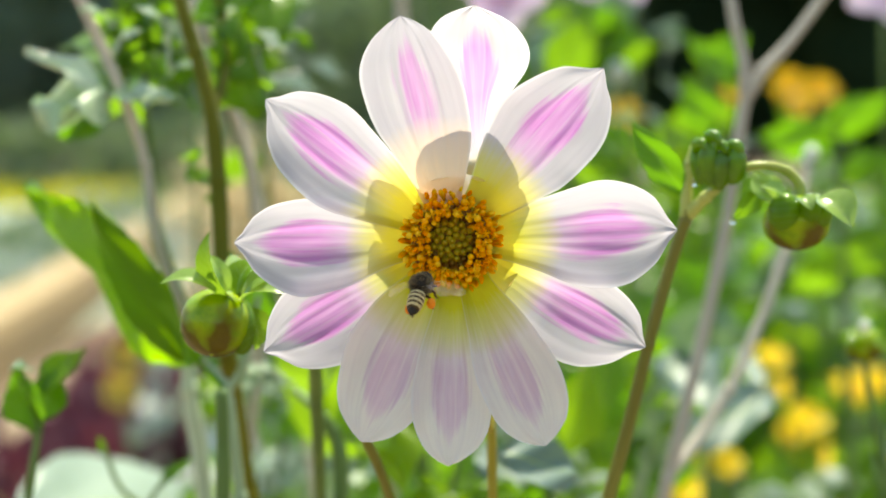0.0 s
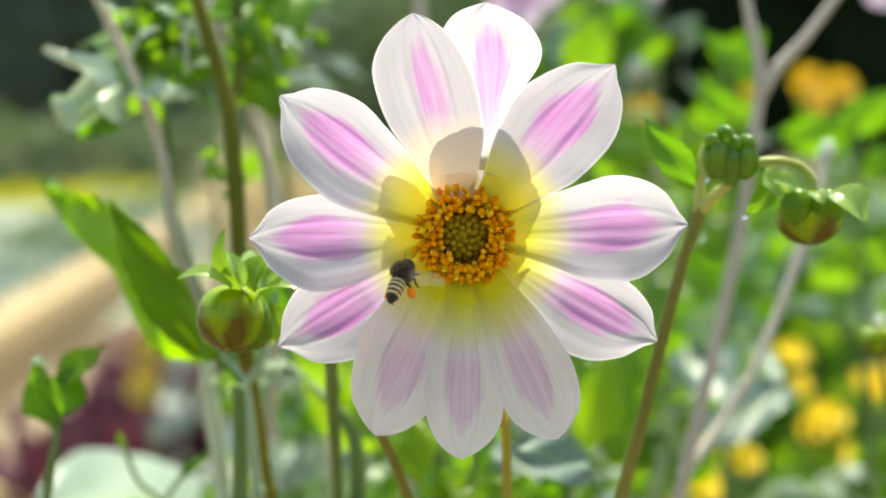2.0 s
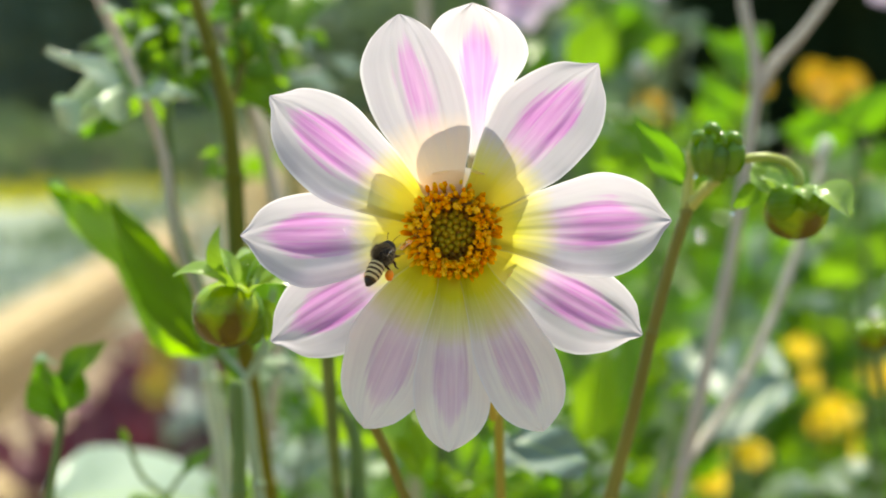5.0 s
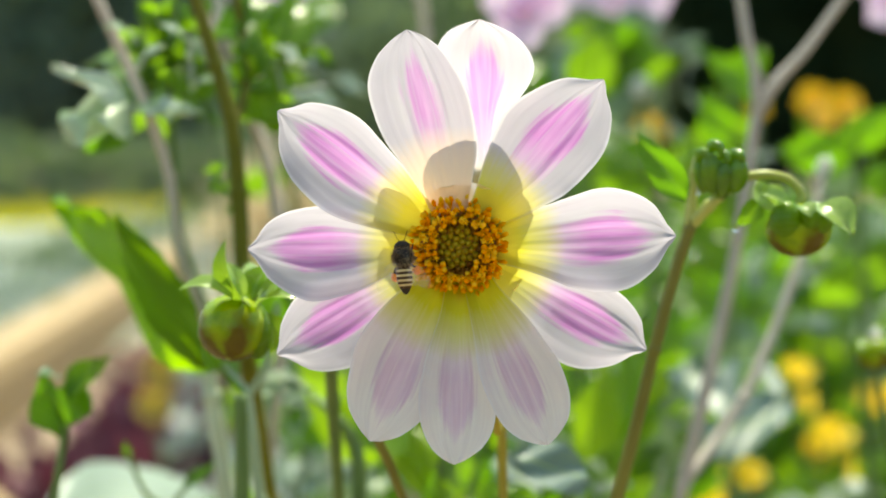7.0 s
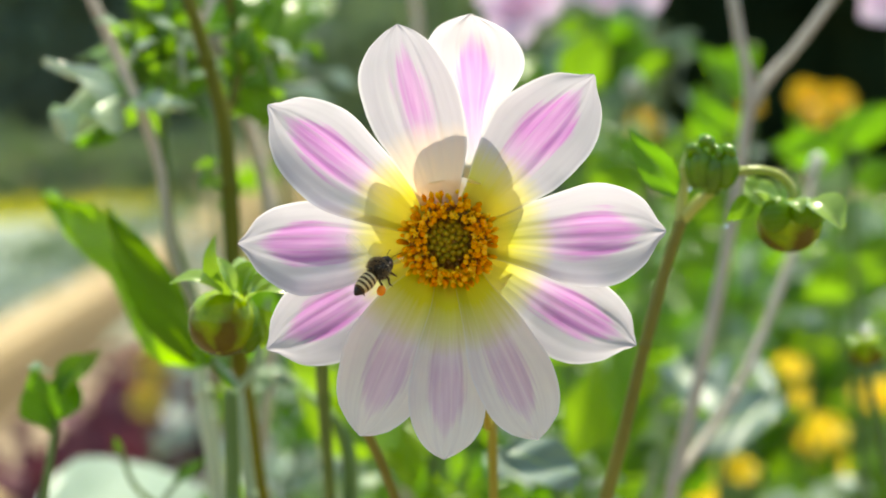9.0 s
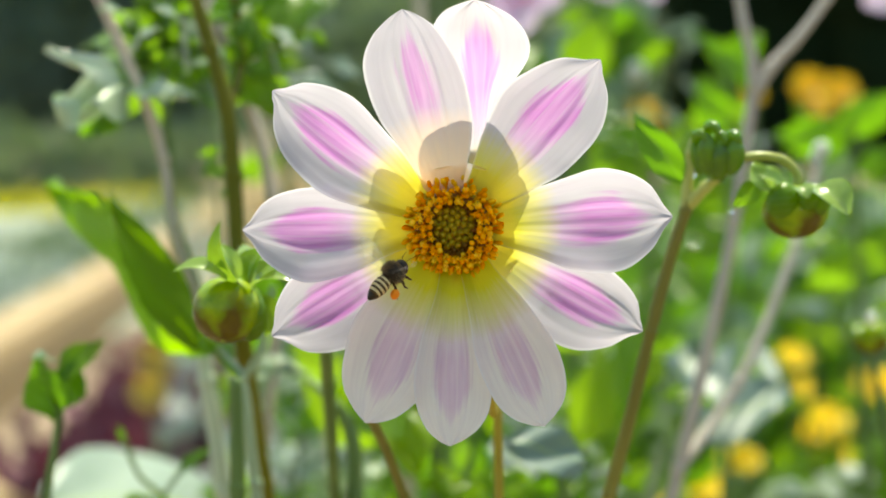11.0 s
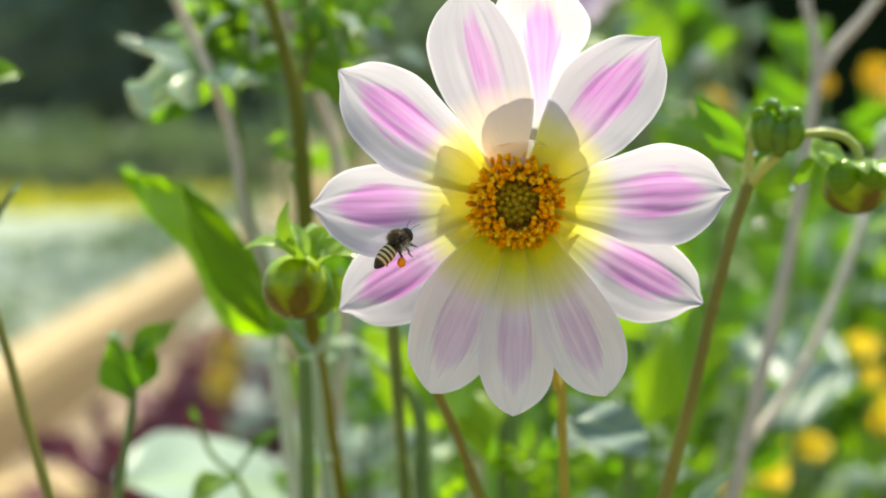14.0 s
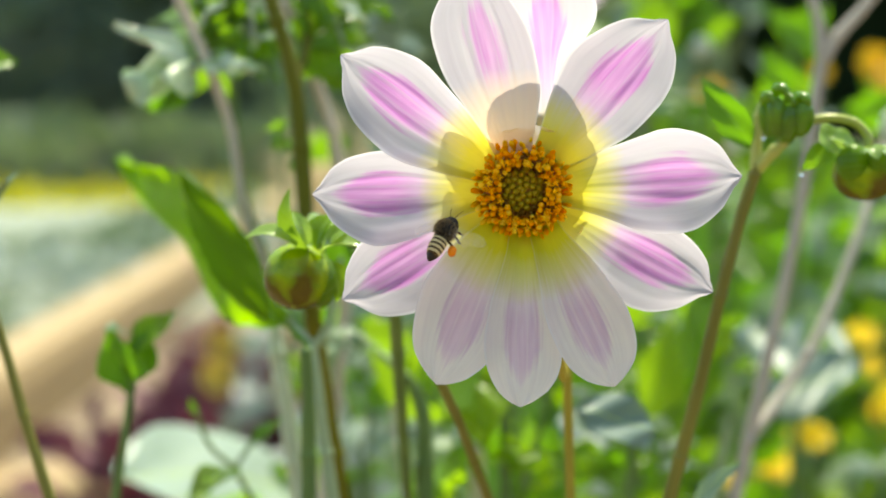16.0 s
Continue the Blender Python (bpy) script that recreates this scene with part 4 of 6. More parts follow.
k1 = stalk("dahlia_stalk", [([(-0.1334, 0.0916, 0.5256), (-0.1371, 0.0925, 0.5376), (-0.1417, 0.0936, 0.5527), (-0.1462, 0.0949, 0.5694), (-0.1526, 0.0967, 0.5933), (-0.1509, 0.0982, 0.6091), (-0.1451, 0.0993, 0.6185)], [.0016, .0015, .0014, .0012, .0009])], STALK_BROWN, "slender olive-brown dahlia stalk")
leaf(k1, (-0.1499, 0.0981, 0.6083), (-0.1422, 0.0997, 0.6213), .0026, (-0.6, -0.5, 0.6), GREY_LEAF, 0.4, 0.05)
leaf(k1, (-0.1761, 0.1606, 0.6478), (-0.1600, 0.1619, 0.6529), .009, (0.2, -0.5, 0.9), FRESH, 0.4, 0.05, petiole=(-0.1509, 0.0982, 0.6091))
m1 = stalk("glaucous_plant", [([(-0.1341, 0.4066, 0.4499), (-0.1315, 0.4072, 0.4550)], [.003, .002])], STALK_GREY, "broad pale blue-green leaf low in the border", "plant")
leaf(m1, (-0.1080, 0.4090, 0.4606), (-0.1794, 0.3466, 0.4809), .036, (0.0, -0.55, 0.85), PALE_LEAF, 0.06, 0.03, 0.0, 0.05, profile=ROUND)
leaf(m1, (-0.1282, 0.3873, 0.4558), (-0.1362, 0.2884, 0.4783), .014, (0.0, -0.45, 0.9), FRESH, 0.3, 0.03, 0.05, 0.1)
m2 = stalk("leafy_sprig", [([(-0.0924, 0.1923, 0.5023), (-0.0999, 0.1931, 0.5157), (-0.1080, 0.1934, 0.5234), (-0.1130, 0.1942, 0.5359)], [.001, .0009, .0007]), ([(-0.0999, 0.1931, 0.5157), (-0.0931, 0.1943, 0.5251), (-0.0854, 0.1952, 0.5297)], [.0008, .0006])], STALK_GREEN, "young green sprig with folded leaves", "plant")
leaf(m2, (-0.0976, 0.1834, 0.5178), (-0.1073, 0.1523, 0.5137), .007, (0, -0.5, 0.9), FRESH, 0.3, 0.05, 0.04, 0.1)
leaf(m2, (-0.1130, 0.1940, 0.5340), (-0.1148, 0.1945, 0.5397), .0016, (0, -0.5, 0.9), FRESH, 0.3, 0.05, 0.04, 0.1)
leaf(m2, (-0.0950, 0.1940, 0.5223), (-0.0835, 0.1955, 0.5325), .003, (0, -0.5, 0.9), GREEN, 0.3, 0.05, 0.04, 0.1)

# glaucous leaves low on the right
n1 = stalk("glaucous_plant", [([(0.0753, 0.3488, 0.4632), (0.0803, 0.3513, 0.4880), (0.0853, 0.3528, 0.5022)], [.003, .0025, .002])], STALK_GREY, "blue-green leafy plant with broad matt leaves", "plant")
for s, t, w, face, m in (((0.0852, 0.3524, 0.4975), (0.1014, 0.3873, 0.5409), .019, (-0.4, -0.8, 0.5), BLUE_LEAF), ((0.0865, 0.3426, 0.4994), (0.0801, 0.3261, 0.5443), .013, (-0.2, -0.9, 0.3), BLUE_LEAF),
                         ((0.0972, 0.3633, 0.5002), (0.1433, 0.3879, 0.5217), .0145, (-0.2, -0.6, 0.8), BLUE_LEAF), ((0.0984, 0.3827, 0.4915), (0.1329, 0.4486, 0.5328), .018, (-0.3, -0.9, 0.3), GREEN), ((0.1162, 0.4048, 0.5026), (0.1409, 0.4490, 0.5326), .016, (0, -0.7, 0.7), BLUE_LEAF), ((0.1035, 0.4041, 0.5028), (0.1013, 0.3864, 0.5310), .014, (0, -0.5, 0.9), BLUE_LEAF)):
    leaf(n1, s, t, w, face, m, 0.2, 0.05, 0.0, 0.15, profile=ROUND)
n2 = stalk("glaucous_plant", [([(0.0334, 0.2186, 0.4946), (0.0356, 0.2206, 0.5152), (0.0367, 0.2220, 0.5309)], [.0018, .0014, .001])], STALK_GREEN, "blue-green leafy plant with broad matt leaves", "plant")
leaf(n2, (0.0385, 0.15, 0.5359), (0.0134, 0.14, 0.5455), .0085, (0.1, -0.75, 0.6), BLUE_LEAF, 0.12, 0.04, 0.0, 0.12, profile=ROUND)
leaf(n2, (0.0298, 0.2219, 0.5339), (0.0393, 0.2010, 0.5192), .0055, (0, -0.8, 0.5), BLUE_LEAF, 0.2, 0.03, 0.0, 0.15, profile=ROUND)
leaf(n2, (0.0398, 0.2614, 0.5195), (0.0543, 0.2854, 0.5544), .016, (0.2, -0.75, -0.6), LIME, 0.2, 0.03, 0.04, 0.15)
leaf(n2, (0.0575, 0.3015, 0.5074), (0.0665, 0.3266, 0.5582), .016, (0.2, -0.75, -0.6), FRESH, 0.2, 0.03, 0.04, 0.15)
leaf(n2, (0.0250, 0.2595, 0.5072), (0.0129, 0.2801, 0.5206), .012, (0.2, -0.6, 0.7), BLUE_LEAF, 0.2, 0.03, 0.04, 0.15)
n3 = stalk("dahlia_leaf_stalk", [([(0.0561, 0.1009, 0.5140), (0.0514, 0.1011, 0.5188), (0.0475, 0.1013, 0.5236)], [.0015, .0012, .001])], STALK_GREEN, "green dahlia leaf on a short stalk", "plant")
leaf(n3, (0.0467, 0.1013, 0.5236), (0.0586, 0.0932, 0.5382), .004, (-0.5, -0.6, 0.6), GREY_LEAF, 0.4, 0.03, 0.04, 0.1)

# blurred leaves up on the right
o = stalk("leafy_plant", [([(0.0633, 0.5677, 0.5808), (0.0663, 0.5730, 0.6410), (0.0739, 0.5767, 0.6831), (0.0769, 0.5798, 0.7193)], [.0024, .002, .0016])], STALK_GREEN, "tall green leafy plant behind the flower", "plant")
for s, t, w, m in (((0.0694, 0.5743, 0.6561), (0.0860, 0.5769, 0.6862), .020, FRESH), ((0.0663, 0.5748, 0.6621), (0.0461, 0.6270, 0.6848), .018, GREY_LEAF), ((0.0754, 0.5759, 0.6741), (0.1132, 0.5760, 0.6756), .015, FRESH), ((0.0724, 0.5767, 0.6831), (0.0996, 0.5772, 0.6892), .014, GREEN),
                   ((0.0668, 0.6245, 0.6563), (0.0540, 0.6270, 0.6848), .012, FRESH), ((0.0663, 0.5730, 0.6410), (0.0935, 0.5748, 0.6621), .010, GREY_LEAF), ((0.0633, 0.5714, 0.6230), (0.0945, 0.5504, 0.6118), .015, FRESH), ((0.0654, 0.6074, 0.6904), (0.0529, 0.6080, 0.6966), .01, FRESH), ((0.0795, 0.6281, 0.6975), (0.1136, 0.6791, 0.7065), .02, GREY_LEAF)):
    leaf(o, s, t, w, (0.1, -0.95, -0.25), m, -0.2, 0.05, 0.03, 0.15)
leaf(o, (0.0506, 0.5, 0.6589), (0.073, 0.5, 0.6860), .0125, (0.1, -0.95, -0.3), FRESH, -0.15, 0.05, 0.0, 0.15, profile=ROUND)
leaf(o, (0.1335, 0.45, 0.6519), (0.1072, 0.45, 0.6806), .0075, (0.3, -0.8, 0.5), GREEN, 0.3, 0.05, 0.03, 0.15)
leaf(o, (0.1204, 0.45, 0.6322), (0.1104, 0.45, 0.6601), .0090, (0.1, -0.95, -0.3), GREEN, 0.2, 0.05, 0.03, 0.15)
q = stalk("leafy_plant", [([(0.1404, 0.5619, 0.5146), (0.1419, 0.5704, 0.6109), (0.1404, 0.5751, 0.6651)], [.0024, .002, .0014])], STALK_GREEN, "tall green leafy plant behind the flower", "plant")
for s, t, w, m in (((0.1413, 0.5714, 0.6230), (0.1343, 0.5748, 0.6621), .016, FRESH), ((0.1332, 0.5246, 0.6615), (0.1515, 0.5263, 0.6815), .012, GREEN), ((0.1486, 0.5246, 0.6615), (0.1187, 0.5057, 0.6752), .008, GREEN), ((0.1419, 0.5677, 0.5808), (0.1665, 0.5904, 0.6101), .015, FRESH), ((0.1413, 0.5661, 0.5628), (0.1202, 0.5887, 0.5916), .015, FRESH), ((0.1413, 0.5704, 0.6109), (0.1208, 0.6226, 0.6341), .015, FRESH),
                   ((0.1413, 0.5690, 0.5959), (0.1049, 0.6215, 0.6215), .016, LIME)):
    leaf(q, s, t, w, (0.1, -0.95, -0.25), m, -0.2, 0.05, 0.03, 0.15)
r = stalk("leafy_plant", [([(0.2030, 0.5104, 0.4990), (0.2001, 0.5179, 0.5845), (0.1973, 0.5228, 0.6416)], [.0024, .002, .0014])], STALK_GREEN, "tall green leafy plant behind the flower", "plant")
for s, t, w, m in (((0.1858, 0.5218, 0.6301), (0.2316, 0.5237, 0.6515), .011, GREEN), ((0.1973, 0.5213, 0.6244), (0.1607, 0.5419, 0.6297), .013, GREEN), ((0.1987, 0.5203, 0.6130), (0.2339, 0.5409, 0.6180), .009, GREEN), ((0.1996, 0.5164, 0.5674), (0.1783, 0.5347, 0.5481), .012, FRESH), ((0.2001, 0.5174, 0.5788), (0.2288, 0.5161, 0.5646), .014, FRESH), ((0.2023, 0.5414, 0.6238), (0.1841, 0.5396, 0.6034), .012, GREY_LEAF)):
    leaf(r, s, t, w, (0.1, -0.95, -0.25), m, -0.2, 0.05, 0.03, 0.15)
s1 = stalk("budding_stalk", [([(0.1511, 0.2317, 0.5267), (0.1471, 0.2334, 0.5464), (0.1452, 0.2346, 0.5601)], [.0016, .0013, .001])], STALK_GREEN, "green stalk with a small pale bud", "flower bud")
hanging_bud(s1, (0.1452, 0.2350, 0.5637), (0.1, -0.2, -1), .0072, .006, (((0.1420, 0.2304, 0.5686), (0.1360, 0.2250, 0.5645), .003, (-0.5, -0.6, 0.5)), ((0.1440, 0.2304, 0.5690), (0.1467, 0.2259, 0.5751), .003, (0, -0.5, 0.8)), ((0.1457, 0.2252, 0.5674), (0.1515, 0.2248, 0.5626), .004, (0.4, -0.6, 0.5))), 3)


def leafy_plant(foot, top, pairs, size, seed, label="green leafy border plant with paired leaves"):
    """A border plant: one stalk with leaves in pairs up it, each a part; some shine in the sun, some let it through."""
    r = random.Random(seed)
    top = Vector(top)
    low = Vector(foot)
    low.z = 0
    thing = empty("leafy_plant", low, label, "plant", "leafy plants in the border")
    bm = bmesh.new()
    mid = low.lerp(top, 0.5) + Vector((r.uniform(-0.01, 0.01), 0, 0))
    tube(bm, [low, mid, top], [0.0024, 0.002, 0.0012], 7, 14)
    part("stem", bm, STALK_GREEN, thing)
    line = spline([low, mid, top], 40)
    for k in range(pairs):
        p = line[40 - int(26 * k / pairs)]
        turn = r.uniform(0, 3.1)
        for sgn in (-1, 1):
            d = Vector((sgn * math.cos(turn) + r.uniform(-0.3, 0.3), 0.5 * sgn * math.sin(turn), r.uniform(-0.35, 0.75))).normalized()
            ln = size * r.uniform(0.6, 1.25)
            face = Vector((r.gauss(0, 0.3), -0.9, r.choice((-0.35, -0.25, 0.3, 0.9))))
            mat = r.choice((GREEN, GREEN, FRESH, FRESH, LIME, GREY_LEAF))
            leaf(thing, p + d * ln * 0.15, p + d * ln, ln * r.uniform(0.22, 0.32), face, mat, r.uniform(-0.3, 0.35), r.uniform(-0.02, 0.1), 0.05, 0.2, petiole=p)
    return thing


for k, (foot, top, size, pairs) in enumerate((
        ((0.0592, 0.4562, 0.4536), (0.0646, 0.4623, 0.5236), .045, 5),
        ((0.0954, 0.6037, 0.4187), (0.0922, 0.6132, 0.5264), .055, 7),
        ((0.1261, 0.7021, 0.3954), (0.1226, 0.7195, 0.5941), .06, 8),
        ((0.1966, 0.9971, 0.3257), (0.1900, 1.0188, 0.5741), .07, 8),
        ((0.2498, 1.0463, 0.3140), (0.2568, 1.0670, 0.5506), .075, 8),
        ((0.3015, 1.0955, 0.3024), (0.3062, 1.1177, 0.5567), .075, 8),
        ((0.3282, 1.0463, 0.3140), (0.3328, 1.0664, 0.5437), .07, 8),
        ((0.3480, 0.9971, 0.3257), (0.3436, 1.0187, 0.5718), .07, 8),
        ((0.3035, 0.9971, 0.3257), (0.3013, 1.0119, 0.4942), .05, 6))):
    leafy_plant(foot, top, pairs, size, 700 + k)
for k, (foot, top, size, pairs) in enumerate((
        ((0.3792, 0.9971, 0.3257), (0.3836, 1.0187, 0.5718), .07, 7),
        ((0.2347, 1.0955, 0.3024), (0.2394, 1.1113, 0.4830), .06, 6),
        ((0.0509, 0.6037, 0.4187), (0.0556, 0.6262, 0.6753), .05, 6),
        ((0.1103, 0.6529, 0.4071), (0.1136, 0.6756, 0.6665), .05, 6),
        ((-0.0742, 0.4070, 0.4652), (-0.0742, 0.4128, 0.5311), .04, 5),
        ((-0.0646, 0.5054, 0.4420), (-0.0661, 0.5129, 0.5275), .05, 6),
        ((-0.0382, 0.4562, 0.4536), (-0.0409, 0.4609, 0.5074), .045, 5),
        ((-0.0030, 0.4070, 0.4652), (-0.0055, 0.4101, 0.5007), .04, 4),
        ((0.0276, 0.4070, 0.4652), (0.0288, 0.4110, 0.5108), .04, 5))):
    leafy_plant(foot, top, pairs, size, 709 + k)
for k, (foot, top, size, pairs) in enumerate((
        ((0.0424, 0.3579, 0.4768), (0.0400, 0.3601, 0.5030), .035, 4),
        ((-0.1082, 0.6037, 0.4187), (-0.1018, 0.6132, 0.5264), .045, 6),
        ((0.0150, 0.5546, 0.4303), (0.0135, 0.5598, 0.4905), .045, 5),
        ((-0.0923, 0.6037, 0.4187), (-0.1002, 0.6270, 0.6848), .05, 6),
        ((-0.1290, 0.5054, 0.4420), (-0.1276, 0.5246, 0.6615), .028, 3),
        ((0.2919, 1.0955, 0.3024), (0.2871, 1.1096, 0.4640), .06, 7),
        ((0.3587, 1.0955, 0.3024), (0.3539, 1.1113, 0.4830), .06, 7))):
    leafy_plant(foot, top, pairs, size, 718 + k)

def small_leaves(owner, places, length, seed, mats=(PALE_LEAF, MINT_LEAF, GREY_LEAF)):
    """Small leaves, each on a short stalk; pale and glossy ones are added as glints of sun."""
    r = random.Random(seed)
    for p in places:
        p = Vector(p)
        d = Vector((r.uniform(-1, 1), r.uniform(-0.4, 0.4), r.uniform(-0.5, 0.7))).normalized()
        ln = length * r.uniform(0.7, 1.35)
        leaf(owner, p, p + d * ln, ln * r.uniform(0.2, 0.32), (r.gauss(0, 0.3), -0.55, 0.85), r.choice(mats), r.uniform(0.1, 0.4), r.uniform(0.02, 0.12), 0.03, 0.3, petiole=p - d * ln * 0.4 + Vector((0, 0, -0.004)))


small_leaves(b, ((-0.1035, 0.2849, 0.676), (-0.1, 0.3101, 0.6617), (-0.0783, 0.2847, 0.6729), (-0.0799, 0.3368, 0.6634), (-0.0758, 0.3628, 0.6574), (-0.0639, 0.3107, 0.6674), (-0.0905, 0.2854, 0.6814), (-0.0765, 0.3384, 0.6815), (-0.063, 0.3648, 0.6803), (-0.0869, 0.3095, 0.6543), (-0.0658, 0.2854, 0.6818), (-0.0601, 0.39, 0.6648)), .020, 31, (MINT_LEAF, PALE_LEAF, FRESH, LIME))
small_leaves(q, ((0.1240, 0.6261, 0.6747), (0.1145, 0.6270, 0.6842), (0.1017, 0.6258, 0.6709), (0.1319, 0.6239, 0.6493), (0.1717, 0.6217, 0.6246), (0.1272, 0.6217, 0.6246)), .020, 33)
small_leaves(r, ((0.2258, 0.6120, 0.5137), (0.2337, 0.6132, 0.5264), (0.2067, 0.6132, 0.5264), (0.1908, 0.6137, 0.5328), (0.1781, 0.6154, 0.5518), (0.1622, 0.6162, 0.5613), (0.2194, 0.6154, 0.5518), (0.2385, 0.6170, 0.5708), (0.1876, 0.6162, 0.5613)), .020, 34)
small_leaves(f2, ((-0.0718, 0.3137, 0.5461), (-0.0624, 0.3323, 0.5290), (-0.0532, 0.3331, 0.5381), (-0.0331, 0.2905, 0.5099), (-0.0417, 0.2898, 0.5017), (-0.0551, 0.3106, 0.5107), (-0.0693, 0.3308, 0.5112), (-0.0303, 0.3312, 0.5158)), .016, 35)
small_leaves(n2, ((0.0338, 0.3295, 0.4971), (0.0480, 0.3303, 0.5062), (0.0551, 0.3097, 0.4996), (0.0400, 0.3509, 0.5115), (0.0254, 0.3501, 0.5026), (0.0683, 0.4128, 0.5311), (0.0988, 0.4115, 0.5159)), .016, 36)

small_leaves(f2, ((-0.0785, 0.3828, 0.5016), (-0.0738, 0.3817, 0.4809), (-0.0785, 0.4964, 0.4914), (-0.064, 0.4174, 0.4979), (-0.0499, 0.4745, 0.4836), (-0.0759, 0.4864, 0.489), (-0.0872, 0.4065, 0.4619), (-0.048, 0.371, 0.4972), (-0.0817, 0.376, 0.5181), (-0.0772, 0.3907, 0.505), (-0.051, 0.3846, 0.494), (-0.0908, 0.4372, 0.4715), (-0.0395, 0.3891, 0.5126), (-0.0446, 0.4896, 0.4874), (-0.0398, 0.4607, 0.4752), (-0.0853, 0.4465, 0.4579)), .022, 37, (FRESH, LIME, GREEN, PALE_LEAF))
small_leaves(f2, ((0.0003, 0.2751, 0.4876), (0.0081, 0.2219, 0.5159), (-0.0284, 0.2769, 0.4967), (-0.0312, 0.2035, 0.5052), (-0.0244, 0.2358, 0.5314), (0.0123, 0.2986, 0.517), (0.0051, 0.2056, 0.5137), (-0.0252, 0.2095, 0.5129), (-0.0421, 0.2844, 0.5209), (0.006, 0.2751, 0.4896), (-0.019, 0.2481, 0.5284), (-0.0049, 0.2027, 0.512)), .016, 38, (LIME, FRESH, GREEN))
small_leaves(f2, ((-0.0637, 0.2, 0.5567), (-0.0690, 0.21, 0.5480), (-0.0579, 0.2, 0.5605), (-0.0600, 0.22, 0.5500), (-0.0660, 0.22, 0.5380)), .012, 49, (SUNLIT_LEAF, MINT_LEAF))
small_leaves(n2, ((0.0206, 0.4071, 0.5176), (0.0264, 0.3309, 0.511), (0.0776, 0.2945, 0.532), (0.0684, 0.2779, 0.5374), (0.0188, 0.2897, 0.4856), (0.0602, 0.4169, 0.496), (0.0694, 0.3332, 0.4974), (0.0343, 0.2675, 0.4973), (0.06, 0.297, 0.5224), (0.0521, 0.3506, 0.5199), (0.0219, 0.274, 0.5422), (0.0246, 0.3368, 0.4798), (0.0622, 0.2781, 0.4983), (0.086, 0.3282, 0.5115), (0.0565, 0.3806, 0.4819), (0.0316, 0.3228, 0.4859)), .018, 39, (FRESH, GREEN, PALE_LEAF, LIME))
small_leaves(r, ((0.300, 0.90, 0.400), (0.330, 0.92, 0.395), (0.318, 0.88, 0.420), (0.285, 0.89, 0.390), (0.340, 0.93, 0.420), (0.310, 0.87, 0.385), (0.270, 0.88, 0.380), (0.345, 0.90, 0.450), (0.325, 0.87, 0.465)), .030, 50, (SUNLIT_LEAF, LIME, MINT_LEAF, FRESH))
small_leaves(r, ((0.1852, 0.5907, 0.443), (0.1985, 0.5572, 0.4468), (0.1709, 0.5785, 0.4336), (0.1872, 0.6017, 0.4217), (0.2244, 0.6203, 0.4395), (0.1902, 0.6455, 0.4274), (0.2075, 0.6239, 0.4274), (0.1799, 0.615, 0.4288), (0.2091, 0.6467, 0.4234), (0.2121, 0.5934, 0.4266), (0.2293, 0.6529, 0.4341)), .022, 51, (LIME, FRESH, SUNLIT_LEAF, FRESH))
small_leaves(r, ((0.2585, 1.2124, 0.3224), (0.3441, 1.1598, 0.354), (0.2799, 1.2525, 0.3132), (0.3765, 1.2815, 0.2557), (0.2376, 1.2838, 0.3491), (0.2948, 1.1864, 0.3779), (0.3291, 1.106, 0.3806), (0.222, 1.0612, 0.3011), (0.2278, 1.0304, 0.4117), (0.2147, 1.1582, 0.4007), (0.256, 1.1738, 0.3521), (0.2421, 1.073, 0.3264), (0.2922, 1.2222, 0.3427), (0.2955, 1.279, 0.3446)), .048, 40, (PALE_LEAF, MINT_LEAF, FRESH))
small_leaves(q, ((0.1778, 0.6351, 0.41), (0.2017, 0.7333, 0.3947), (0.1665, 0.6166, 0.4739), (0.2667, 0.7713, 0.3633), (0.1655, 0.654, 0.4068), (0.2212, 0.6769, 0.4), (0.1898, 0.7287, 0.3856), (0.2243, 0.6493, 0.3991), (0.1498, 0.6405, 0.4651), (0.1918, 0.6034, 0.4139), (0.1711, 0.6924, 0.3909), (0.2098, 0.7035, 0.3983), (0.2666, 0.7547, 0.3686), (0.1881, 0.7504, 0.4437), (0.1834, 0.819, 0.4465), (0.19, 0.7081, 0.3924), (0.2522, 0.7144, 0.3775), (0.1891, 0.7575, 0.4464)), .030, 41, (MINT_LEAF, PALE_LEAF, FRESH, LIME))
small_leaves(a2, ((-0.1100, 0.19, 0.6765), (-0.0920, 0.19, 0.6752), (-0.0885, 0.185, 0.6655), (-0.0862, 0.185, 0.6602), (-0.0985, 0.18, 0.6512), (-0.0925, 0.18, 0.6503), (-0.1035, 0.185, 0.6685)), .0085, 47, (SUNLIT_LEAF, MINT_LEAF))
small_leaves(b, ((-0.0700, 0.19, 0.6725), (-0.0610, 0.19, 0.6713), (-0.0612, 0.19, 0.6635), (-0.0838, 0.19, 0.6665)), .0095, 48, (SUNLIT_LEAF, PALE_LEAF))
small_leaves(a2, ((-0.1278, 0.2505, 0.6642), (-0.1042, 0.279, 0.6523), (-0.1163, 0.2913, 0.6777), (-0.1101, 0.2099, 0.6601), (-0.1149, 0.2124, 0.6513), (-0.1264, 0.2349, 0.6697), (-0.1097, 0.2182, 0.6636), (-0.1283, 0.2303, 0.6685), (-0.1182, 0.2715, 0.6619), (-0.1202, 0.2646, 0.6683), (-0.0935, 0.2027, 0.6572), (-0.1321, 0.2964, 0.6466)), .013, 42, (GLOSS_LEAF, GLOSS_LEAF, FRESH))
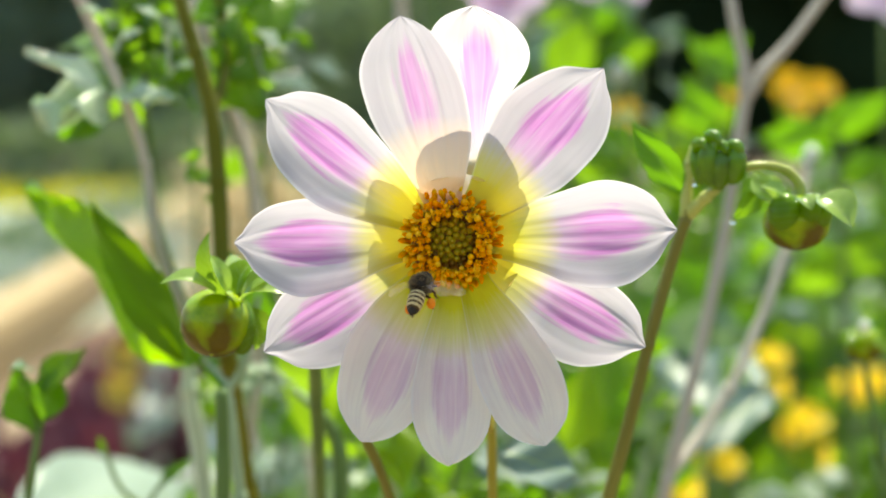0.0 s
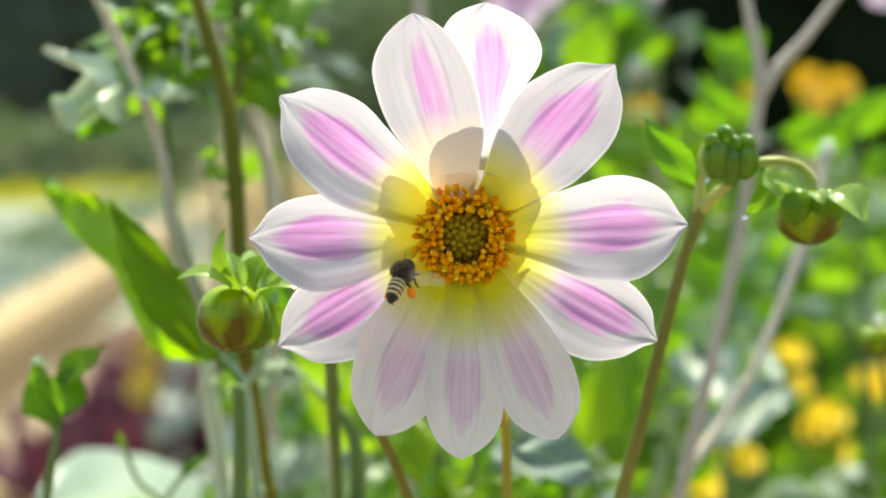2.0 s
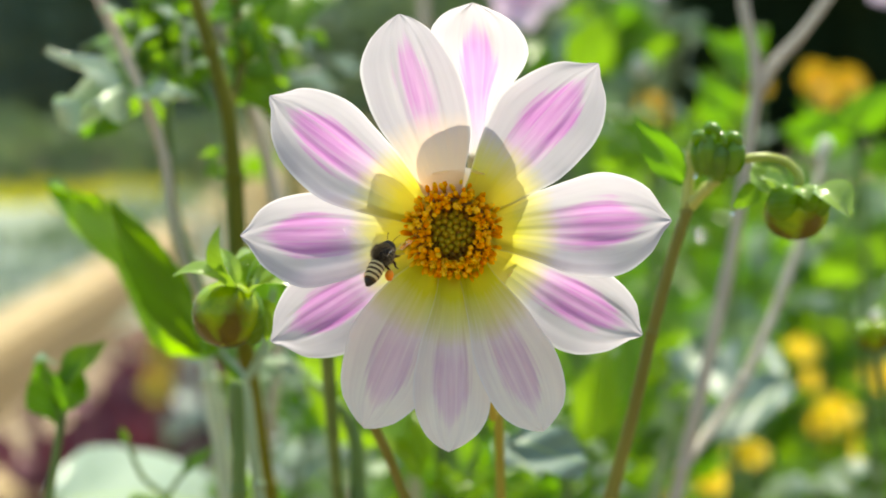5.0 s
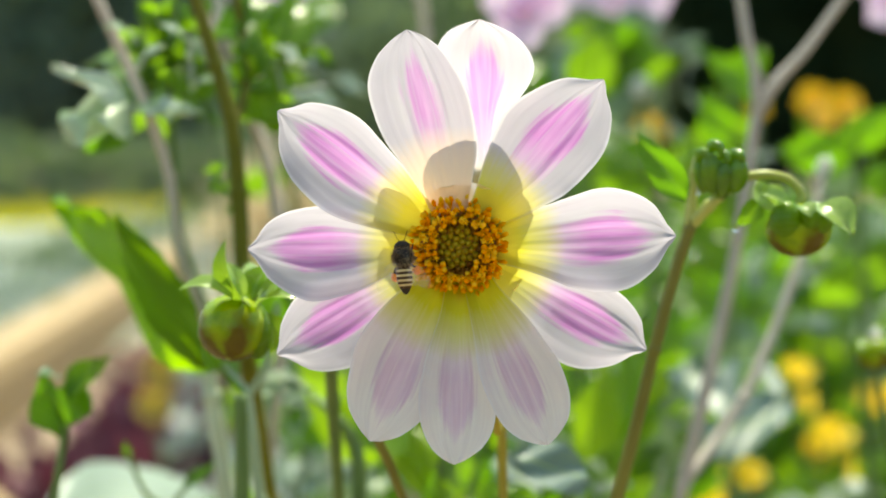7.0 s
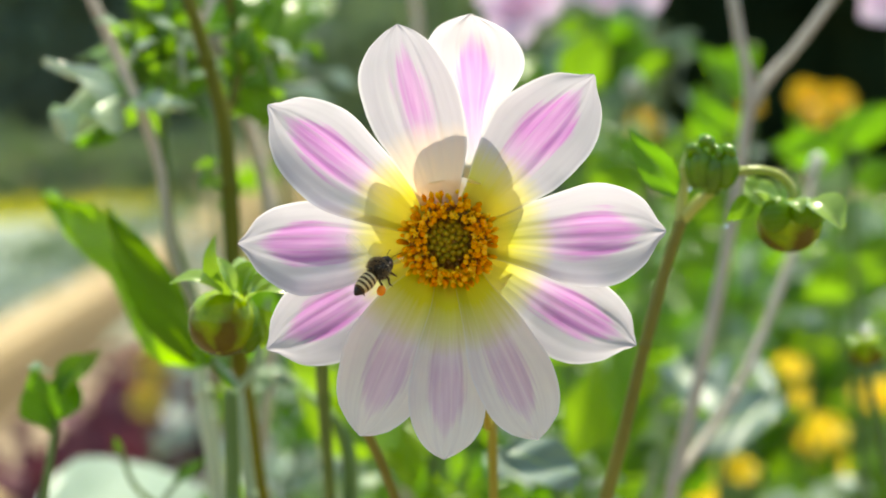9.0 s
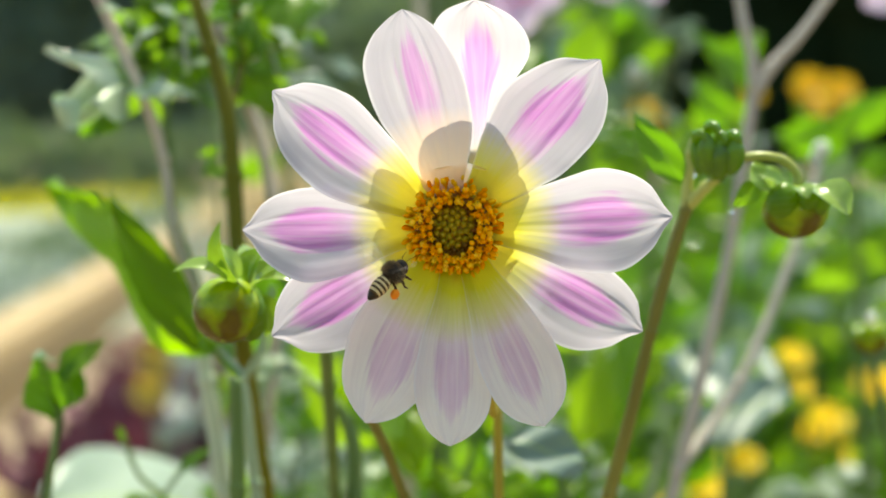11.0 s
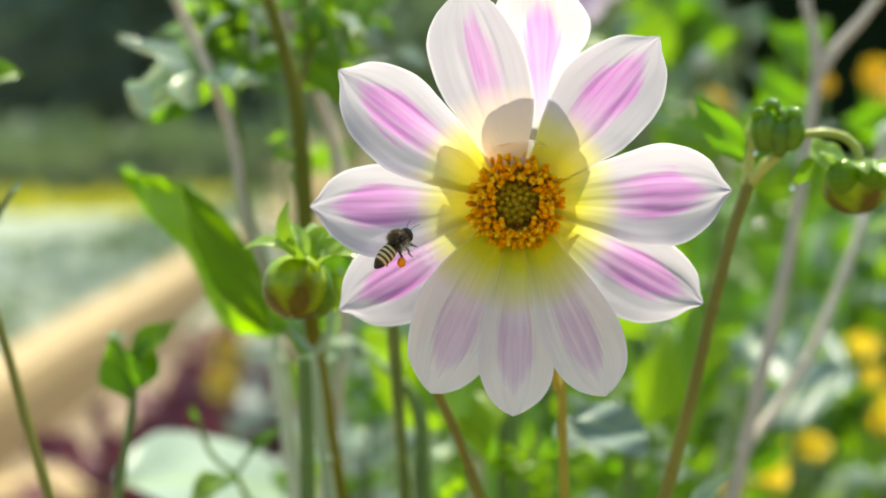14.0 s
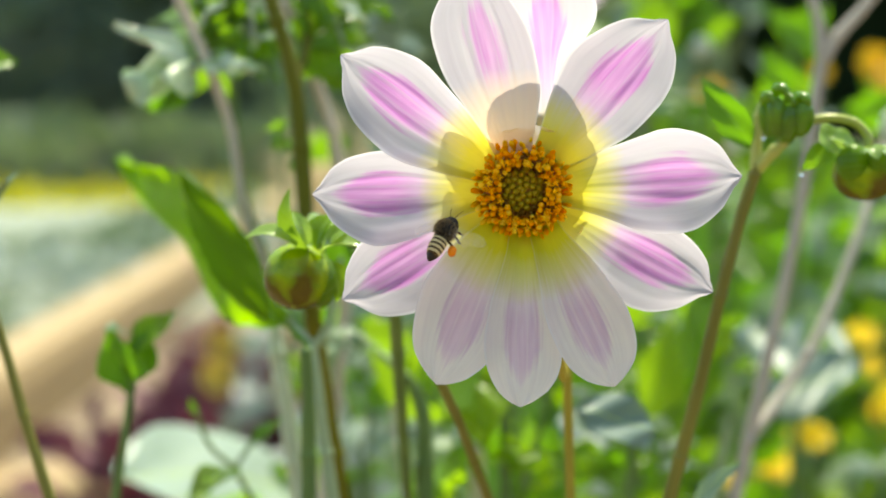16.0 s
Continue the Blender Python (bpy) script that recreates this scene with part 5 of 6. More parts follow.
small_leaves(b, ((-0.0829, 0.2205, 0.676), (-0.1052, 0.3182, 0.684), (-0.0568, 0.2227, 0.6729), (-0.0673, 0.3104, 0.6682), (-0.0947, 0.3004, 0.6617), (-0.0763, 0.2902, 0.6665), (-0.0779, 0.23, 0.6583), (-0.0851, 0.2684, 0.6739), (-0.0653, 0.2614, 0.681)), .013, 43, (GLOSS_LEAF, FRESH))
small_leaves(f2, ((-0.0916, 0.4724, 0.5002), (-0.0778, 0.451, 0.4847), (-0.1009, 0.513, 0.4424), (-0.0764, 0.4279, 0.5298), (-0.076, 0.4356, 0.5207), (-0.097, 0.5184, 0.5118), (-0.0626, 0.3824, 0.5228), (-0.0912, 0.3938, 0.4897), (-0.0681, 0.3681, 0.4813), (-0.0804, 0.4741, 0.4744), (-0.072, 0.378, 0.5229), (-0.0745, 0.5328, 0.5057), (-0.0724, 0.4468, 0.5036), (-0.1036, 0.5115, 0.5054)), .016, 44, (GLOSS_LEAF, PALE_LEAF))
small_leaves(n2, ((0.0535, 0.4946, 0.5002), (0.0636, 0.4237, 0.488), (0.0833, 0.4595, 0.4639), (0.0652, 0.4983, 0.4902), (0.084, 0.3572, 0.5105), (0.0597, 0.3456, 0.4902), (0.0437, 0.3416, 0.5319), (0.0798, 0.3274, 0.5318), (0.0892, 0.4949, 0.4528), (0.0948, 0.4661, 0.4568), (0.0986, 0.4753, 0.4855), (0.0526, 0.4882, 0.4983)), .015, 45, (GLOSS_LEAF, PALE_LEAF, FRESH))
small_leaves(q, ((0.1292, 0.5387, 0.608), (0.1276, 0.5668, 0.6394), (0.095, 0.5122, 0.5824), (0.1341, 0.4712, 0.5793), (0.1824, 0.5592, 0.6274), (0.1039, 0.4872, 0.5864), (0.1733, 0.4398, 0.5837), (0.1103, 0.4886, 0.5783), (0.0742, 0.4856, 0.6279), (0.1257, 0.5376, 0.6012), (0.0757, 0.4433, 0.6405), (0.21, 0.5534, 0.6275)), .016, 46, (GLOSS_LEAF, FRESH))
# pale balls added on the plants to stand for bright glints
GLINT_BALL = plain("glint_ball", (0.62, 0.64, 0.58), (0.78, 0.78, 0.72), 0.3, 300.0, 0.0004, 0.3, (0.8, 0.85, 0.75))
for owner, p, rad in ((o, (0.0917, 0.5749, 0.6627), .0062), (c, (0.1411, 0.3109, 0.6281), .0032), (c, (0.1394, 0.3106, 0.6250), .0026), (s1, (0.1428, 0.2256, 0.5716), .0022), (q, (0.1101, 0.5704, 0.6109), .0045), (b, (-0.0677, 0.1835, 0.6639), .0034), (b, (-0.0653, 0.2241, 0.6695), .0040)):
    bm = bmesh.new()
    pod(bm, p, (0.2, -0.3, 1), (rad, rad * 1.1), 14, 10, 5, 0.05)
    part("bud", bm, GLINT_BALL, owner, "small pale ball added as a glint")


# ---- yellow, orange and pink blooms in the border ----
def bloom(name, head, face, radius, petals, layers, material, label, eye=None):
    """An open flower head on its own stalk down to the ground."""
    head, face = Vector(head), Vector(face).normalized()
    base = Vector((head.x, head.y + 0.03, 0))
    thing = empty(name, base, label, "flower", name.replace("_", " ") + "s in the border")
    bm = bmesh.new()
    tube(bm, [base, base.lerp(head, 0.6) + Vector((0.01, 0.01, 0)), head - face * radius * 0.3], [0.0022, 0.0018, 0.0016], 7, 12)
    part("stem", bm, STALK_GREEN, thing)
    x = face.orthogonal().normalized()
    y = face.cross(x)
    rng = random.Random(int(abs(head.x) * 9000))
    for l in range(layers):
        for k in range(petals):
            a = 2 * math.pi * (k + 0.5 * l + rng.uniform(-0.2, 0.2)) / petals
            d = x * math.cos(a) + y * math.sin(a)
            bm = bmesh.new()
            rl = radius * (1 - 0.22 * l)
            blade(bm, head + d * radius * 0.08, head + d * rl + face * (0.12 + 0.22 * l) * radius, rl * 2.4 / petals, face, 0.15, 0.03, 6, 4, profile=ROUND)
            part("petal", bm, material, thing)
    bm = bmesh.new()
    pod(bm, head + face * radius * 0.1, face, (radius * 0.3, radius * 0.22), 12, 6)
    part("disc", bm, eye or material, thing)
    return thing


for p, rad in (((0.2395, 0.9083, 0.4581), .015), ((0.2539, 0.9558, 0.4271), .013), ((0.2643, 0.9042, 0.4115), .019), ((0.2990, 0.9063, 0.4354), .019), ((0.1571, 0.6059, 0.4431), .0120), ((0.1546, 0.6355, 0.4372), .0100), ((0.2797, 0.9511, 0.3737), .021), ((0.1512, 0.7227, 0.4014), .0150), ((0.3172, 0.9067, 0.4395), .017), ((0.2625, 0.9528, 0.3929), .014), ((0.3441, 0.9517, 0.3801), .018), ((0.1631, 1.0963, 0.3119), .014)):
    bloom("marigold", p, (0.1, -0.6, 0.8), rad, 8, 2, YELLOW_PETAL, "bright yellow marigold bloom in the border")
for p, rad in (((0.2510, 0.9254, 0.6560), .016), ((0.2742, 0.9255, 0.6535), .0145), ((0.2668, 0.9747, 0.6431), .013), ((0.2256, 1.0256, 0.6517), .010), ((0.1308, 0.9238, 0.6352), .015)):
    bloom("marigold", p, (0.1, -0.85, 0.45), rad, 8, 2, ORANGE_PETAL, "orange-yellow marigold bloom in the border")
for p, rad in (((-0.3106, 1.3020, 0.3679), .019), ((-0.3556, 1.6021, 0.3559), .022)):
    bloom("marigold", p, (0.1, -1, 0.0), rad, 9, 3, OCHRE_PETAL, "faded ochre marigold bloom by the bed")
for p, rad in (((0.0265, 0.4779, 0.7000), .022), ((0.0663, 0.5805, 0.7268), .030), ((-0.1059, 0.5807, 0.7289), .030), ((0.2370, 0.5793, 0.7132), .030), ((0.0935, 0.5804, 0.7253), .028)):
    bloom("pink_dahlia", p, (0.1, -0.75, 0.1), rad, 6, 1, PINK_PETAL, "soft pink single dahlia bloom behind")


# ---- the main flower ----
CENTRE = Vector((0.0001, 0.0120, 0.6190))


def ray_petal(parent, tip, left, right, forward, lift, cup, skew=(1.0, 1.0), kind=0, seed=0, narrow=False):
    """One ray petal from the disc's rim to its tip: left and right are its half widths, cup how far each edge comes forward,
    skew below 1 brings the broadest place nearer the foot; kind 0 flamed, 1 blunt and faint, 2 top, 3 set far back; a narrow one has a waisted foot that leans aside."""
    tip = Vector(tip)
    d = Vector((tip.x - CENTRE.x, 0, tip.z - CENTRE.z))
    length = d.length * (1 + (0.0135 - forward) / 0.39)
    d.normalize()
    s = Vector((d.z, 0, -d.x))
    prof = ((0, 0.33), (0.15, 0.46), (0.3, 0.68), (0.45, 0.89), (0.58, 1.0), (0.68, 1.0), (0.78, 0.89), (0.86, 0.71), (0.90, 0.57), (0.93, 0.40), (0.95, 0.26), (0.97, 0.15), (0.985, 0.11), (1, 0.02))
    if kind:
        prof = prof[:6] + ((0.78, 0.95), (0.86, 0.82), (0.92, 0.62), (0.955, 0.42), (0.98, 0.24), (0.992, 0.12), (1, 0.02))
    if narrow:
        prof = ((0, 0.26), (0.2, 0.24), (0.38, 0.27), (0.5, 0.42), (0.57, 0.58), (0.64, 0.76), (0.72, 0.94), (0.8, 1.0), (0.87, 0.90), (0.93, 0.68), (0.965, 0.42), (0.985, 0.2), (1, 0.01))
    xs, ys = zip(*prof)
    bm = bmesh.new()
    uvl = bm.loops.layers.uv.get("UVMap") or bm.loops.layers.uv.new("UVMap")
    nu, nv = 48, 40
    rng = random.Random(seed)
    ph = rng.uniform(0, 6)
    grid = []
    for i in range(nu + 1):
        u = i / nu
        r = 0.0065 + (length - 0.0065) * u
        env = float(np.interp(u, (0, 0.3, 0.6, 0.8, 0.93, 1), (0, 0.3, 1, 0.9, 0.25, 0)))
        row = []
        for j in range(nv + 1):
            v = 2 * j / nv - 1
            k = 1 if v > 0 else 0
            q = u ** skew[k]
            f = sum(float(np.interp(q + e, xs, ys)) for e in (-0.03, -0.015, 0, 0.015, 0.03)) / 5 if 0.05 < q < 0.88 else float(np.interp(q, xs, ys))
            wav = 1 + 0.03 * math.sin(7 * u + ph + 2 * k) + 0.014 * math.sin(19 * u + 2 * ph + 3 * k)
            across = v * (right if k else left) * f * wav
            y = CENTRE.y - forward * (u ** 1.15) - cup[k] * abs(across) * (0.35 + 0.65 * abs(v)) * (0.6 + 0.4 * math.sin(math.pi * u)) * min(1.0, 0.25 + 1.7 * u) * (1 - 0.75 * max(0.0, (u - 0.7) / 0.3) ** 1.5)
            # two pale ridges that bound the flame, fine fluting, and a crumpled tip and rim
            y -= 0.00042 * (math.exp(-(((abs(v) - 0.32 + 0.05 * math.sin(3 * u + ph)) / 0.055) ** 2)) + 0.5 * math.exp(-(((v - 0.06) / 0.05) ** 2))) * env * f
            y += 0.00004 * (math.cos(v * 14 + ph) + 0.7 * math.cos(v * 31 + ph)) * math.sin(math.pi * min(u * 1.1, 1))
            y += (0.0005 if kind == 2 else 0.0014) * (0.25 + 0.75 * f) * noise.noise(Vector((u * 2.2, v * 1.6, seed * 3.1)))
            y += 0.0003 * noise.noise(Vector((u * 9, v * 2.6, seed * 5.3 + 20))) * max(0.0, (u - 0.72) / 0.28)
            y -= (0.0008 if cup[k] > 0.08 else 0.0001) * abs(v) ** 6 * (0.5 + noise.noise(Vector((u * 6, k * 4.0, seed * 2.7)))) * min(1.0, 3 * u) * f
            y += lift * min(1.0, (4.5 if narrow else 2.2) * u)
            p = CENTRE + d * r + s * (across + (0.0054 * (1 - u) ** 0.8 if narrow else 0.0))
            p.y = y
            row.append((bm.verts.new(p), u, v))
        grid.append(row)
    for i in range(nu):
        for j in range(nv):
            q = (grid[i][j], grid[i][j + 1], grid[i + 1][j + 1], grid[i + 1][j])
            fc = bm.faces.new([c[0] for c in q])
            for lp, c in zip(fc.loops, q):
                lp[uvl].uv = (c[1], 0.5 + 0.5 * c[2])
    return part("petal", bm, (PETAL, FAINT_SHADE_PETAL, TOP_PETAL, BACK_PETAL)[kind], parent)


def main_dahlia():
    foot = Vector((CENTRE.x + 0.02, CENTRE.y + 0.10, 0))
    thing = empty("dahlia", foot, "white single dahlia with mauve-flamed petals and golden centre", "flower")
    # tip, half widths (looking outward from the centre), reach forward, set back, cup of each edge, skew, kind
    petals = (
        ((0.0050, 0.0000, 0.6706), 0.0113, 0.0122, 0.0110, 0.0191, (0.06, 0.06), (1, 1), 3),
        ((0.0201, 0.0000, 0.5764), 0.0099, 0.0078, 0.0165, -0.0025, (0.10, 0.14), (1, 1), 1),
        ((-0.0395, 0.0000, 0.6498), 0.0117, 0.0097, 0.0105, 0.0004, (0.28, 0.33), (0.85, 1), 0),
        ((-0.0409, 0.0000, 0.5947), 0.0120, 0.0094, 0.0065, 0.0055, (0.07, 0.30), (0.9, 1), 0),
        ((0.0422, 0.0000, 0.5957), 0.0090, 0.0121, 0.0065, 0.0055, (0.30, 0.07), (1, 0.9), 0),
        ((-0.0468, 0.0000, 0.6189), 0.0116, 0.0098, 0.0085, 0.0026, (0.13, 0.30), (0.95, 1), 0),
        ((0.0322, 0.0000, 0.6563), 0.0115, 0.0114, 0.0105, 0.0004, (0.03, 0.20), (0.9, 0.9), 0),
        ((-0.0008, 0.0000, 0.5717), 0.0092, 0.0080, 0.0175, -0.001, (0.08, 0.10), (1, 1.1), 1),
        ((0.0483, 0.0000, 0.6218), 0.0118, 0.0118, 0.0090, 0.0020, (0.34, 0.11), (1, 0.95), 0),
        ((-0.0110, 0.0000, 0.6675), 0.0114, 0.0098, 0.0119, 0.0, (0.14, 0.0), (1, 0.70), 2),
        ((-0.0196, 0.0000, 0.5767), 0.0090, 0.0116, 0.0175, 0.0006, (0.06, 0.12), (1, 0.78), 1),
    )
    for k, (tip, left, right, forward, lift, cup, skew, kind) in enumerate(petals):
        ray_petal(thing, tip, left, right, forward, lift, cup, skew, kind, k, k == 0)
    # green cup and bracts behind
    bm = bmesh.new()
    back = CENTRE + Vector((0, 0.0055, 0))
    pod(bm, back + Vector((0, -0.0005, 0)), (0, 1, 0), (0.0082, 0.0036), 24, 10)
    part("receptacle", bm, BRACT, thing)
    for k, (turn, reach, broad) in enumerate(((-10, 0.0080, 0.0060), (24, 0.0090, 0.0058), (47, 0.0155, 0.0054), (84, 0.0080, 0.0062), (132, 0.0105, 0.0066), (180, 0.006, 0.006), (230, 0.0110, 0.0066), (274, 0.0120, 0.0066), (316, 0.0180, 0.0058))):
        a = radians(turn)
        d = Vector((math.sin(a), 0, math.cos(a)))
        bm = bmesh.new()
        b0 = back + d * 0.006
        blade(bm, b0, b0 + d * reach + Vector((0, -0.0040 - 0.0035 * max(d.z, 0), 0)), broad, (0, 1, 0), 0.1, 0.0, 10, 6,
              profile=((0, 0.6), (0.3, 0.95), (0.6, 1.0), (0.78, 0.94), (0.9, 0.76), (0.96, 0.52), (1, 0.2)))
        part("bract", bm, INNER_BRACT, thing, "thin yellow-green bract")
    bm = bmesh.new()
    tube(bm, [foot, (0.0112, 0.0827, 0.5446), (0.0093, 0.0498, 0.5694), (0.0062, 0.0368, 0.5935), back + Vector((0, 0.012, -0.006)), back + Vector((0, 0.006, 0))],
         [0.0035, 0.0013, 0.0011, 0.0011, 0.0014, 0.002], 10, 40)
    part("stem", bm, STALK_AMBER, thing, "slender olive-brown stem")
    # disc: a cup of olive closed florets inside a rough ring of orange open ones
    bm = bmesh.new()
    pod(bm, CENTRE + Vector((0, 0.0015, 0)), (0, 1, 0), (0.0100, 0.0035), 28, 8)
    disc = part("disc", bm, plain("disc_base", (0.26, 0.11, 0.006), (0.38, 0.18, 0.01), 0.7, 600.0, 0.0002), thing, "golden disc of florets")
    bm = bmesh.new()
    pod(bm, (0, 0, 0), (0, 1, 0), (0.00092, 0.0014), 10, 8, 5, 0.12, 1.25)
    me = bpy.data.meshes.new("closed_floret")
    bm.to_mesh(me)
    bm.free()
    me.materials.append(INNER_FLORET)
    for f in me.polygons:
        f.use_smooth = True
    dark = me.copy()
    dark.materials.clear()
    dark.materials.append(BROWN_FLORET)
    rng = random.Random(5)
    home = world_place(disc)
    for k in range(56):
        r, a = 0.00084 * math.sqrt(k), k * 2.39996
        ob = new("closed_floret", dark if k > 33 + rng.uniform(-4, 4) else me)
        ob.parent = disc
        ob.location = CENTRE + Vector((r * math.cos(a), -0.0022 + 0.00002 * k, r * math.sin(a))) - home
        ob.rotation_euler = (rng.gauss(0, 0.08), 0, rng.gauss(0, 0.08))
    # ring florets: plump closed ones, open ones with five points and a knob, and pointed ones at the rim
    def floret(kind):
        bm = bmesh.new()
        tube(bm, [(0, 0.002, 0), (0, -0.0012, 0)], [0.0004, 0.00055], 7, 3)
        if kind == "closed":
            pod(bm, (0, -0.0015, 0), (0, 1, 0), (0.00082, 0.00105), 10, 7, 5, 0.10)
        elif kind == "pointed":
            pod(bm, (0, -0.0012, 0), (0, 1, 0), (0.00070, 0.0017), 9, 7, 5, 0.15, 1.5)
        else:
            pod(bm, (0, -0.0021, 0), (0, 1, 0), (0.00048, 0.0011), 8, 6)
            for k in range(5):
                a = 2 * math.pi * k / 5
                d = Vector((math.cos(a), 0, math.sin(a)))
                blade(bm, Vector((0, -0.0011, 0)) + d * 0.0004, Vector((0, -0.0014, 0)) + d * 0.0011, 0.00036, (0, -1, 0), 0.1, 0.1, 3, 2)
        me = bpy.data.meshes.new("ring_floret")
        bm.to_mesh(me)
        bm.free()
        me.materials.append(ANTHER)
        for f in me.polygons:
            f.use_smooth = True
        return me

    kinds = {q: floret(q) for q in ("closed", "open", "pointed")}
    for ring, n, lift, choice in ((0.0060, 30, 0.0030, ("closed", "closed", "open")), (0.0072, 37, 0.0037, ("open", "closed", "open")), (0.0085, 42, 0.0030, ("open", "closed", "pointed")), (0.0097, 42, 0.0014, ("pointed", "pointed", "closed")), (0.0104, 26, 0.0006, ("pointed",))):
        for k in range(n):
            a = 2 * math.pi * (k + rng.uniform(-0.4, 0.4)) / n
            r = ring + rng.gauss(0, 0.00038)
            ob = new("ring_floret", kinds[rng.choice(choice)])
            ob.parent = disc
            ob.location = CENTRE + Vector((r * math.cos(a), -lift + rng.gauss(0, 0.0005), r * math.sin(a))) - home
            lean = (ring - 0.0068) * 190
            ob.rotation_euler = (rng.gauss(0, 0.2) - math.sin(a) * lean, rng.uniform(0, 6), math.cos(a) * lean + rng.gauss(0, 0.2))
            ob.rotation_mode = "YXZ"
            ob.scale = (rng.uniform(0.72, 1.02),) * 3


main_dahlia()


# ---- the honey bee ----
BEE_DARK = plain("bee_dark", (0.010, 0.006, 0.003), (0.035, 0.020, 0.008), 0.45, 1500.0, 0.00005, spec=0.3)
BEE_RING = plain("bee_brown_ring", (0.035, 0.018, 0.006), (0.11, 0.058, 0.020), 0.5, 1500.0, 0.00005, spec=0.15)
BEE_BAND = plain("bee_pale_band", (0.50, 0.36, 0.15), (0.68, 0.52, 0.27), 0.7, 1800.0, 0.00008)
BEE_FUZZ = plain("bee_fuzz", (0.16, 0.11, 0.06), (0.38, 0.29, 0.17), 0.8, 1500.0, 0.0001)
BEE_LEG = plain("bee_leg", (0.03, 0.014, 0.005), (0.08, 0.036, 0.012), 0.5, 1500.0, 0.00005, spec=0.2)
POLLEN = plain("orange_pollen", (0.90, 0.20, 0.002), (1.0, 0.32, 0.006), 0.7, 2500.0, 0.0001, 0.15, (0.8, 0.3, 0.02))


def wing_material():
    m, nt, out = nodes_of("bee_wing")
    g = nt.nodes.new("ShaderNodeBsdfGlossy")
    g.inputs["Roughness"].default_value = 0.6
    g.inputs["Color"].default_value = (0.85, 0.78, 0.72, 1)
    t = nt.nodes.new("ShaderNodeBsdfTransparent")
    tr = nt.nodes.new("ShaderNodeBsdfTranslucent")
    tr.inputs[0].default_value = (0.8, 0.72, 0.66, 1)
    a = nt.nodes.new("ShaderNodeAddShader")
    nt.links.new(g.outputs[0], a.inputs[0])
    nt.links.new(tr.outputs[0], a.inputs[1])
    c, f = noise_ramp(nt, 120.0, [(0.3, (0.05,) * 3), (0.7, (0.13,) * 3)])
    mx = nt.nodes.new("ShaderNodeMixShader")
    nt.links.new(c, mx.inputs[0])
    nt.links.new(t.outputs[0], mx.inputs[1])
    nt.links.new(a.outputs[0], mx.inputs[2])
    nt.links.new(mx.outputs[0], out.inputs["Surface"])
    return m


WING = wing_material()


def honey_bee():
    """Built round its own middle, head towards +y and back towards +z; 12 mm long."""
    bee = empty("honey_bee", (0, 0, 0), "dark honey bee with pale bands and orange pollen", "bee")
    mm = 0.001
    bm = bmesh.new()
    pod(bm, (0, 2.3 * mm, 0.1 * mm), (0, 1, 0.1), (2.3 * mm, 2.35 * mm), 18, 12)
    thorax = part("thorax", bm, BEE_DARK, bee)
    bm = bmesh.new()
    r = random.Random(3)
    for k in range(1100):
        d = Vector((r.gauss(0, 1), r.gauss(0, 1), r.gauss(0.25, 1))).normalized()
        p = Vector((0, 2.3 * mm, 0.1 * mm)) + Vector((d.x * 2.2, d.y * 2.25, d.z * 2.2)) * mm
        s = d.orthogonal().normalized() * 0.08 * mm
        v = [bm.verts.new(p + s), bm.verts.new(p - s), bm.verts.new(p + (d + Vector((0, -0.3, 0))) * 0.75 * mm)]
        bm.faces.new(v)
    part("fuzz", bm, BEE_FUZZ, thorax, "tawny hair", kind="stuff")
    bm = bmesh.new()
    pod(bm, (0, 4.5 * mm, -0.45 * mm), (0, 0.8, -0.5), (1.8 * mm, 1.3 * mm), 16, 10)
    head = part("head", bm, BEE_DARK, bee)
    for x in (-1, 1):
        bm = bmesh.new()
        pod(bm, (x * 1.15 * mm, 4.9 * mm, -0.2 * mm), (0, 0.3, 1), (0.5 * mm, 0.95 * mm), 10, 8)
        part("eye", bm, BEE_DARK, head)
        bm = bmesh.new()
        tube(bm, [(x * 0.4 * mm, 5.5 * mm, 0), (x * 0.9 * mm, 6.4 * mm, 0.7 * mm), (x * 1.5 * mm, 8.0 * mm, 0.5 * mm)], [0.08 * mm, 0.07 * mm, 0.06 * mm], 6, 10)
        part("antenna", bm, BEE_LEG, head)
    # abdomen: six overlapping rings, each with a band of pale hair at its front
    abdomen = empty("abdomen", (0, 0, 0), "", "")
    abdomen.parent = bee
    prof = ((0.6, 0.7), (0.0, 1.4), (-1.2, 1.75), (-2.5, 1.75), (-3.7, 1.55), (-4.8, 1.15), (-5.6, 0.75), (-6.1, 0.22))
    ys, rs = [p[0] for p in prof][::-1], [p[1] for p in prof][::-1]
    cuts = (0.6, -0.5, -1.6, -2.7, -3.75, -4.75, -6.1)
    for k in range(6):
        for pale in (False, True):
            if pale and k in (0, 5):
                continue
            y0, y1 = (cuts[k], cuts[k + 1]) if not pale else (cuts[k], cuts[k] - 0.48)
            bm = bmesh.new()
            rows = []
            n = 6
            for i in range(n + 1):
                y = y0 + (y1 - y0) * i / n
                rad = float(np.interp(y, ys, rs)) + (0.10 * i / n if not pale else 0.13)
                if k == 5:
                    rad = max(rad - 0.10 * i / n, 0.03)
                drop = -0.05 * (0.6 - y) ** 1.3
                rows.append([bm.verts.new(Vector((math.cos(a) * rad, y, math.sin(a) * rad * 0.92 + drop)) * mm) for a in (2 * math.pi * q / 20 for q in range(20))])
            for a, b in zip(rows, rows[1:]):
                for q in range(20):
                    bm.faces.new((a[q], b[q], b[(q + 1) % 20], a[(q + 1) % 20]))
